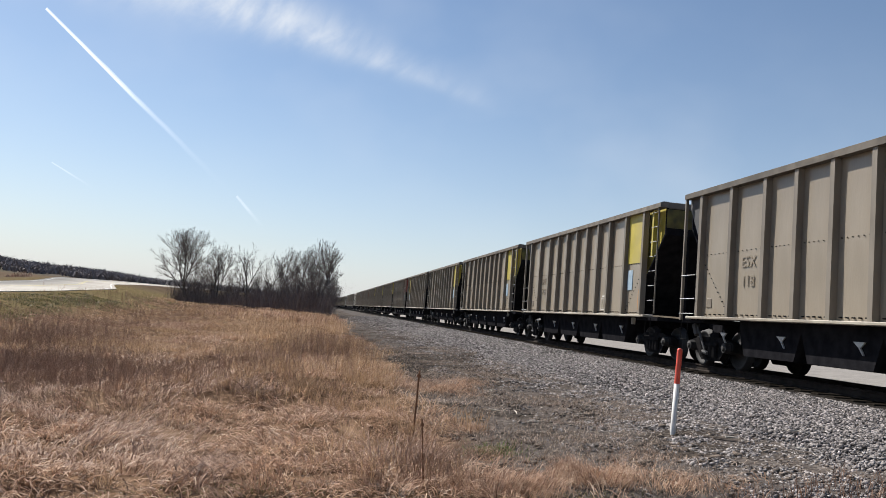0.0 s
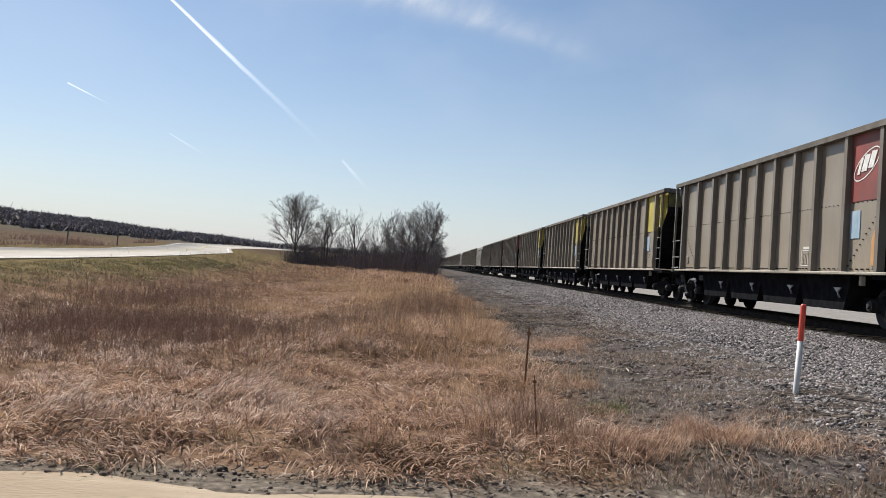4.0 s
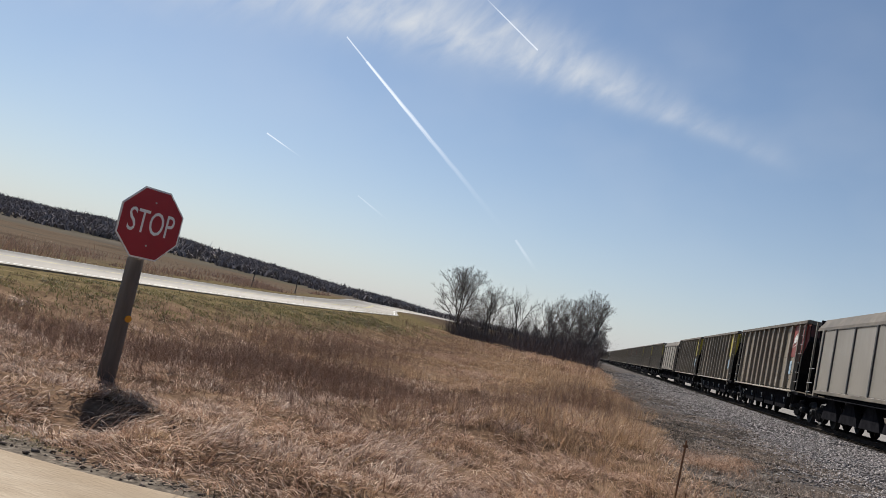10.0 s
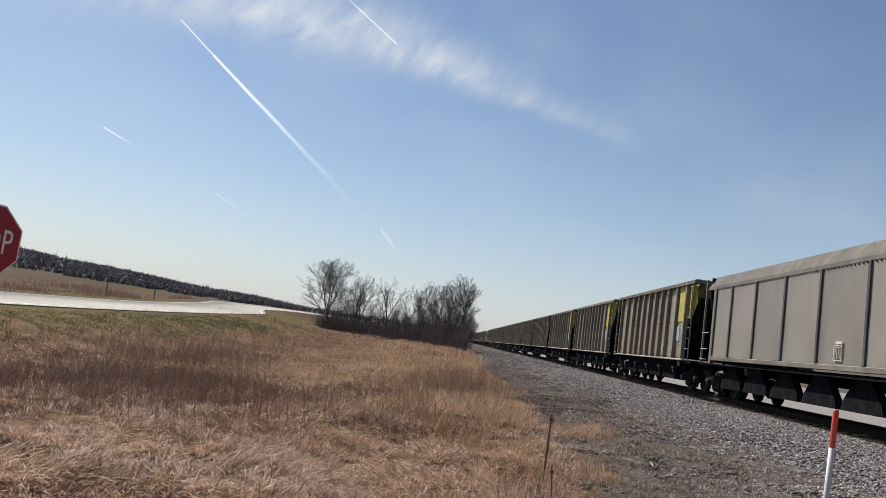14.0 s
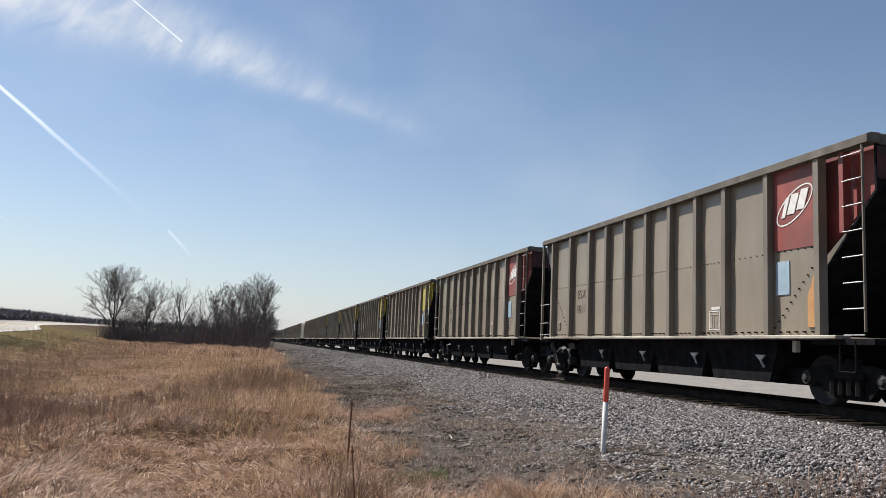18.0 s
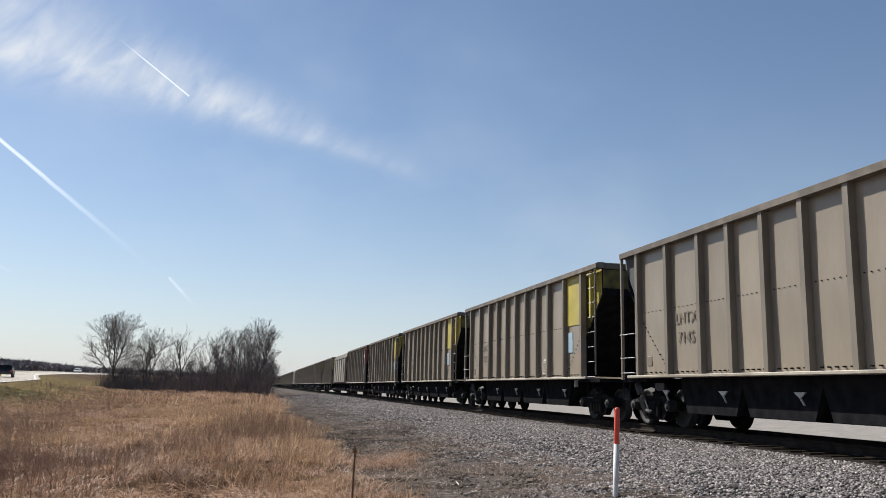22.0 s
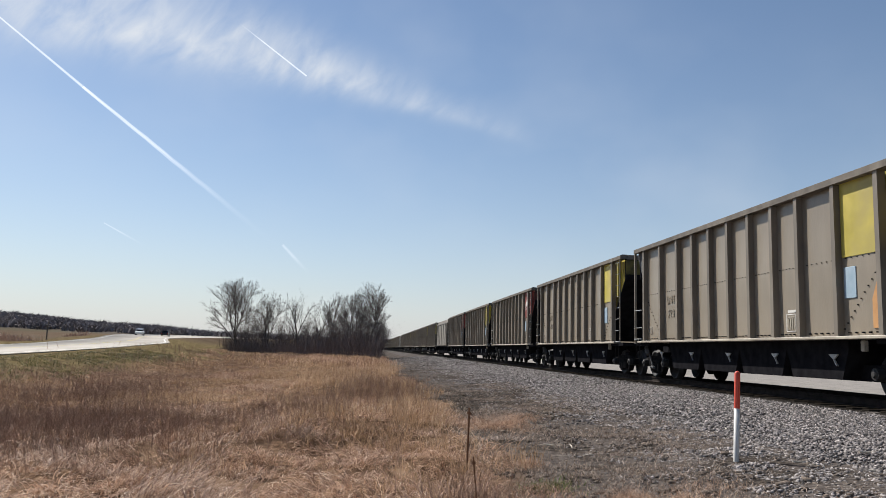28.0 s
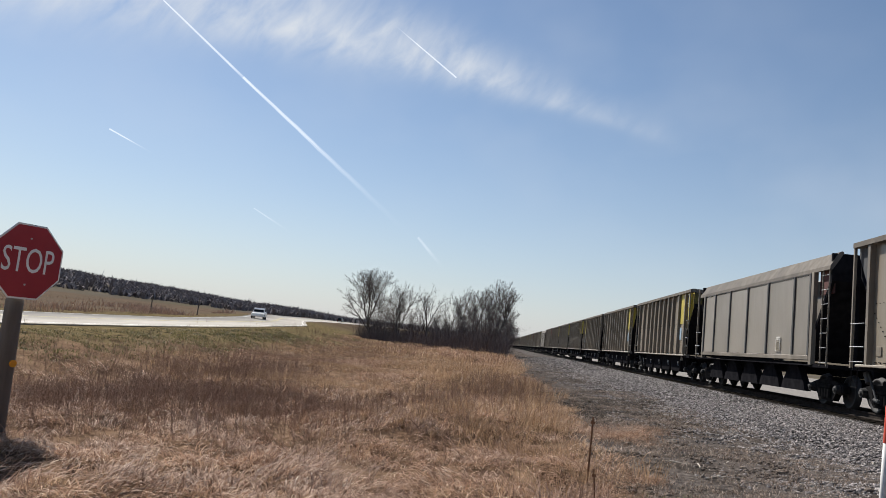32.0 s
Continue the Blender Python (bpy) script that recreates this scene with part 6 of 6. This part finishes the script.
for cx, cy, sx, sy, count, h in ((2.3, 14.6, 0.55, 0.9, 3600, 0.16), (3.0, 16.0, 0.45, 0.7, 1200, 0.12), (1.95, 9.75, 0.16, 0.2, 500, 0.12), (2.45, 6.85, 0.38, 0.25, 1500, 0.26), (3.2, 6.6, 0.3, 0.2, 350, 0.18), (1.6, 6.5, 0.35, 0.3, 1300, 0.24), (1.8, 8.0, 0.3, 0.5, 700, 0.1), (3.5, 8.1, 0.35, 0.3, 260, 0.1)):
    rs = np.random.RandomState(int(cx * 100))
    x, y = cx + rs.randn(count) * sx * 0.6, cy + rs.randn(count) * sy * 0.6
    me = spikes("tuft", on_ground(x, y), np.full(len(x), h), np.full(len(x), 0.005), np.full(len(x), 1.0), M["straw"], 121, flop=SWIRL(x, y) * 2)
    tagged(new("grass_tuft", me), "matted tan tuft of dry grass on bare soil", "grass tuft", kind="stuff")
rs = np.random.RandomState(5)
x, y = 1.95 + rs.randn(420) * 0.16, 8.35 + rs.randn(420) * 0.2
me = spikes("green_tuft", on_ground(x, y), np.full(len(x), 0.09), np.full(len(x), 0.006), np.full(len(x), 0.8), M["fresh"], 122)
tagged(new("green_tuft", me), "small tuft of fresh green grass on bare soil", "grass tuft", kind="stuff")
x, y = scatter(1.9, 9.0, 5.5, 7.2, 2600, 118, lambda x, y: step(value_noise(x * 1.3, y * 1.3, 119), 0.42, 0.6) * (1 - step(y, 6.4, 7.2)))
me = spikes("lane_weeds", on_ground(x, y), np.full(len(x), 0.2), np.full(len(x), 0.007), np.full(len(x), 0.4), M["weed"], 120)
tagged(new("lane_weeds", me), "thin grey-brown weeds beside the gravel road", "weeds", kind="stuff")


def stick(x, y, length, r, turn, mat, label, name="stick"):
    bm = bmesh.new()
    rnd = random.Random(int(x * 1000 + y * 77))
    p = Vector((-length / 2, 0, 0))
    for i in range(4):
        q = p + Vector((length / 4, rnd.uniform(-0.02, 0.02) * length, rnd.uniform(-0.015, 0.015) * length))
        tube(bm, p, q, r, r * 0.92, 6)
        p = q
    ob = new(name, finish(name, bm, mat))
    ob.matrix_world = pose(x, y, float(bed_z(x, y)) + r * 0.8 + 0.015, 0, 0, turn)
    tagged(ob, label, "stick", "sticks beside the track")


stick(6.02, 9.15, 0.36, 0.013, -8, M["stick"], "bleached stick on the ballast")
stick(3.95, 10.2, 0.22, 0.02, 5, M["stick"], "pale piece of wood on bare soil")
rnd = random.Random(9)
for i in range(11):
    stick(3.05 + rnd.gauss(0, 0.3), 10.4 + rnd.gauss(0, 0.35), rnd.uniform(0.25, 0.6), rnd.uniform(0.006, 0.014), rnd.gauss(35, 30), M["stick"] if i % 2 else M["post_wood"], "dry stick in a heap on bare soil")
for i in range(26):
    stick(rnd.uniform(2.6, 6.8), rnd.uniform(7.5, 19), rnd.uniform(0.12, 0.5), rnd.uniform(0.005, 0.012), rnd.uniform(0, 180), M["stick"] if i % 3 else M["post_wood"], "dry stick on the track bank")
# a fallen limb before the thicket
x0, y0 = at_angle(-6.3, 92)
segs = []
rnd = random.Random(14)
for i in range(26):
    p = Vector((rnd.uniform(-2.2, 2.2), rnd.uniform(-0.6, 0.6), rnd.uniform(0.1, 0.5)))
    q = p + Vector((rnd.uniform(-1.3, 1.3), rnd.uniform(-0.4, 0.4), rnd.uniform(-0.2, 0.55)))
    segs.append((tuple(p), tuple(q), rnd.uniform(0.02, 0.06), 0.012))
limb = empty("fallen_limb", pose(x0, y0, float(ground_z(x0, y0))), "heap of fallen bare branches before the thicket", "branches")
for s in segs:
    part("branch", tubes_mesh("branch", [s], M["bark"]), None, limb)


# ---- road vehicles ----
def road_vehicle(name, paint, label, tall):
    """A compact car with its nose towards +y."""
    thing = empty(name, Matrix.Identity(4), label, "car")
    hood, roof = 0.95, tall
    bm = prism(bmesh.new(), [(-2.25, 0.35), (-2.3, 0.75), (-2.2, hood), (1.0, hood), (2.15, hood - 0.14), (2.3, 0.65), (2.25, 0.35)], "x", -0.92, 0.92)
    bmesh.ops.bevel(bm, geom=list(bm.edges), offset=0.05, segments=1, affect="EDGES")
    part("body", bm, paint, thing)
    bm = bmesh.new()
    lo = [(-0.88, -2.15, hood), (0.88, -2.15, hood), (0.88, 1.05, hood), (-0.88, 1.05, hood)]
    hi = [(-0.7, -1.95, roof), (0.7, -1.95, roof), (0.7, 0.3, roof), (-0.7, 0.3, roof)]
    a, b = [bm.verts.new(v) for v in lo], [bm.verts.new(v) for v in hi]
    for i in range(4):
        bm.faces.new((a[i], a[(i + 1) % 4], b[(i + 1) % 4], b[i]))
    bm.faces.new(b)
    part("cabin", bm, paint, thing)
    for s in (-1, 1):
        part("side_window", prism(bmesh.new(), [(-1.9, hood + 0.06), (0.85, hood + 0.06), (0.25, roof - 0.1), (-1.75, roof - 0.1)], "x", s * 0.8 - 0.03, s * 0.8 + 0.03), M["carglass"], thing)
        part("headlight", box(bmesh.new(), s * 0.62 - 0.2, s * 0.62 + 0.2, 2.24, 2.31, 0.62, 0.78, 0.02), M["headlight"], thing)
        part("taillight", box(bmesh.new(), s * 0.75 - 0.12, s * 0.75 + 0.12, -2.32, -2.26, 0.7, 0.95, 0.02), M["taillight"], thing)
        for y in (-1.4, 1.4):
            w = part("wheel", tube(bmesh.new(), (s * 0.74, y, 0.35), (s * 0.95, y, 0.35), 0.35, sides=16), M["tyre"], thing)
            part("rim", tube(bmesh.new(), (s * 0.95, y, 0.35), (s * 0.96, y, 0.35), 0.2, sides=12), M["iron"], w)
    bm = bmesh.new()
    v = [bm.verts.new(p) for p in ((-0.78, 1.03, hood + 0.07), (0.78, 1.03, hood + 0.07), (0.64, 0.36, roof - 0.08), (-0.64, 0.36, roof - 0.08))]
    bm.faces.new(v)
    bmesh.ops.solidify(bm, geom=bm.faces[:], thickness=0.03)
    part("windscreen", bm, M["carglass"], thing)
    bm = bmesh.new()
    v = [bm.verts.new(p) for p in ((0.75, -2.16, hood + 0.12), (-0.75, -2.16, hood + 0.12), (-0.62, -1.99, roof - 0.08), (0.62, -1.99, roof - 0.08))]
    bm.faces.new(v)
    bmesh.ops.solidify(bm, geom=bm.faces[:], thickness=0.03)
    part("rear_window", bm, M["carglass"], thing)
    for ob in thing.children_recursive:
        if ob.parent is thing:
            ob.matrix_local = Matrix.Diagonal((0.82, 0.82, 0.82, 1)) @ ob.matrix_local
    return thing


black_suv = road_vehicle("suv", M["darkpaint"], "black sport utility vehicle driving away on the highway", 1.6)
white_pickup = road_vehicle("white_car", M["whitepaint"], "white car with dark glass coming along the highway", 1.65)


# ---- contrails, far up ----
def on_sky(deg, up, r=4200.0):
    return Vector((r * math.sin(radians(deg)) * math.cos(radians(up)), r * math.cos(radians(deg)) * math.cos(radians(up)), r * math.sin(radians(up))))


def contrail(a, b, w0, w1, label, steps=24, wobble=0.0, seed=1, mat="contrail"):
    """A thin trail along a great circle from its old end a to its young end b; its origin is the eye."""
    rnd = random.Random(seed)
    pa, pb = on_sky(*a), on_sky(*b)
    n = pa.cross(pb).normalized()
    me = bpy.data.meshes.new("contrail")
    verts, uvs, faces = [], [], []
    for i in range(steps + 1):
        u = i / steps
        p = pa.lerp(pb, u).normalized() * 4200
        w = (w0 + (w1 - w0) * u) * 4200 * math.pi / 180 / 2
        shift = n * (wobble * (1 - u) * rnd.gauss(0, 1) * 4200 * math.pi / 180)
        verts += [p - n * w + shift, p + n * w + shift]
        uvs += [(u, 0), (u, 1)]
    for i in range(steps):
        faces.append((2 * i, 2 * i + 1, 2 * i + 3, 2 * i + 2))
    me.from_pydata(verts, [], faces)
    layer = me.uv_layers.new(name="UVMap")
    for loop in me.loops:
        layer.data[loop.index].uv = uvs[loop.vertex_index]
    me.materials.append(M[mat])
    ob = new("contrail", me)
    ob.matrix_world = pose(0, 0, EYE)
    ob.visible_shadow = False
    return tagged(ob, label, "contrail", "contrails"), n


old_trail, _ = contrail((-6.0, 6.7), (-19.6, 17.3), 0.5, 0.22, "long white contrail across the blue sky", wobble=0.03)
young_trail, young_axis = contrail((-12.0, 11.4), (-19.6, 17.3), 0.26, 0.12, "young end of the long white contrail", seed=3, mat="fresh_contrail")
broken_trail, _ = contrail((-3.9, 4.7), (-6.3, 7.1), 0.35, 0.22, "short broken end of a contrail", steps=8, mat="faint_contrail")
upper_trail, upper_axis = contrail((-14.2, 24.3), (-8.9, 21.3), 0.1, 0.14, "thin white contrail beside the cirrus", steps=10, mat="fresh_contrail")
small_trail, small_axis = contrail((-20.9, 8.75), (-24.2, 10.05), 0.08, 0.13, "small faint contrail low in the sky", steps=10)
faint_trail, _ = contrail((-15.0, 6.2), (-18.2, 7.8), 0.2, 0.1, "faint scrap of contrail", steps=8, mat="faint_contrail")


# ---- what moves ----
TIMES = (0, 1.25, 2.5, 4.25, 6, 7.5, 9, 11, 13, 16, 19, 22, 25, 28.5, 32)


def train_shift(t):
    return 17.55 * t + float(np.interp(t, (0, 2.5, 6, 9, 13, 19, 24, 28, 32), (0, 0.35, 1.0, 1.5, 1.9, 1.68, 1.8, 1.62, 1.5)))


def on_road(y, offset, facing):
    cx, cz = road_at(y)
    ahead, _ = road_at(y + 1)
    turn = -math.degrees(math.atan2(float(ahead - cx), 1.0))
    return pose(float(cx) + offset, y, float(cz) + 0.035 - float(banked(y)) * offset, 0, 0, turn + (0 if facing > 0 else 180))


def drift(t, swings):
    """The wind swings the long trail about its low end."""
    return Matrix.Rotation(radians(DRIFT * t + float(np.interp(t, (12, 22, 27, 32), (0, -0.7, -1.0, -0.1)))), 4, on_sky(-4.0, 4.8).normalized()) if swings else Matrix.Identity(4)


DRIFT = -0.072


def motions():
    for n, car in cars.items():
        far_end = 35.7 + PITCH * n
        walk(car, [(t, pose(TRACK_X, far_end - BODY_END - train_shift(t), 0)) for t in TIMES])
    away_t, away_y = (0, 21.9, 23, 24, 26, 28.6, 31, 32), (-243, 96, 114, 128, 157, 199, 240, 257)
    walk(black_suv, [(t, on_road(float(np.interp(t, away_t, away_y)), 0.7, 1)) for t in (0, 4, 8, 12, 16, 19, 20.5, 21.9, 23, 24, 26, 28.6, 31, 32)])
    come_t, come_y = (0, 22, 23, 24, 26, 28.6, 31, 32), (616, 264, 249, 232, 194, 152, 112, 96)
    walk(white_pickup, [(t, on_road(float(np.interp(t, come_t, come_y)), -1.8, -1)) for t in (0, 4, 8, 12, 16, 19, 22, 23, 24, 26, 28.6, 31, 32)])
    for trail, axis, speed in ((young_trail, young_axis, 0.215), (upper_trail, upper_axis, 0.148), (small_trail, small_axis, 0.135)):
        walk(trail, [(t, Matrix.Translation((0, 0, EYE)) @ drift(t, trail is young_trail) @ Matrix.Rotation(radians(speed * t), 4, axis)) for t in (0, 6, 12, 17, 22, 25, 27, 29.5, 32)])
    walk(old_trail, [(t, Matrix.Translation((0, 0, EYE)) @ drift(t, True)) for t in (0, 6, 12, 17, 22, 25, 27, 29.5, 32)])


motions()
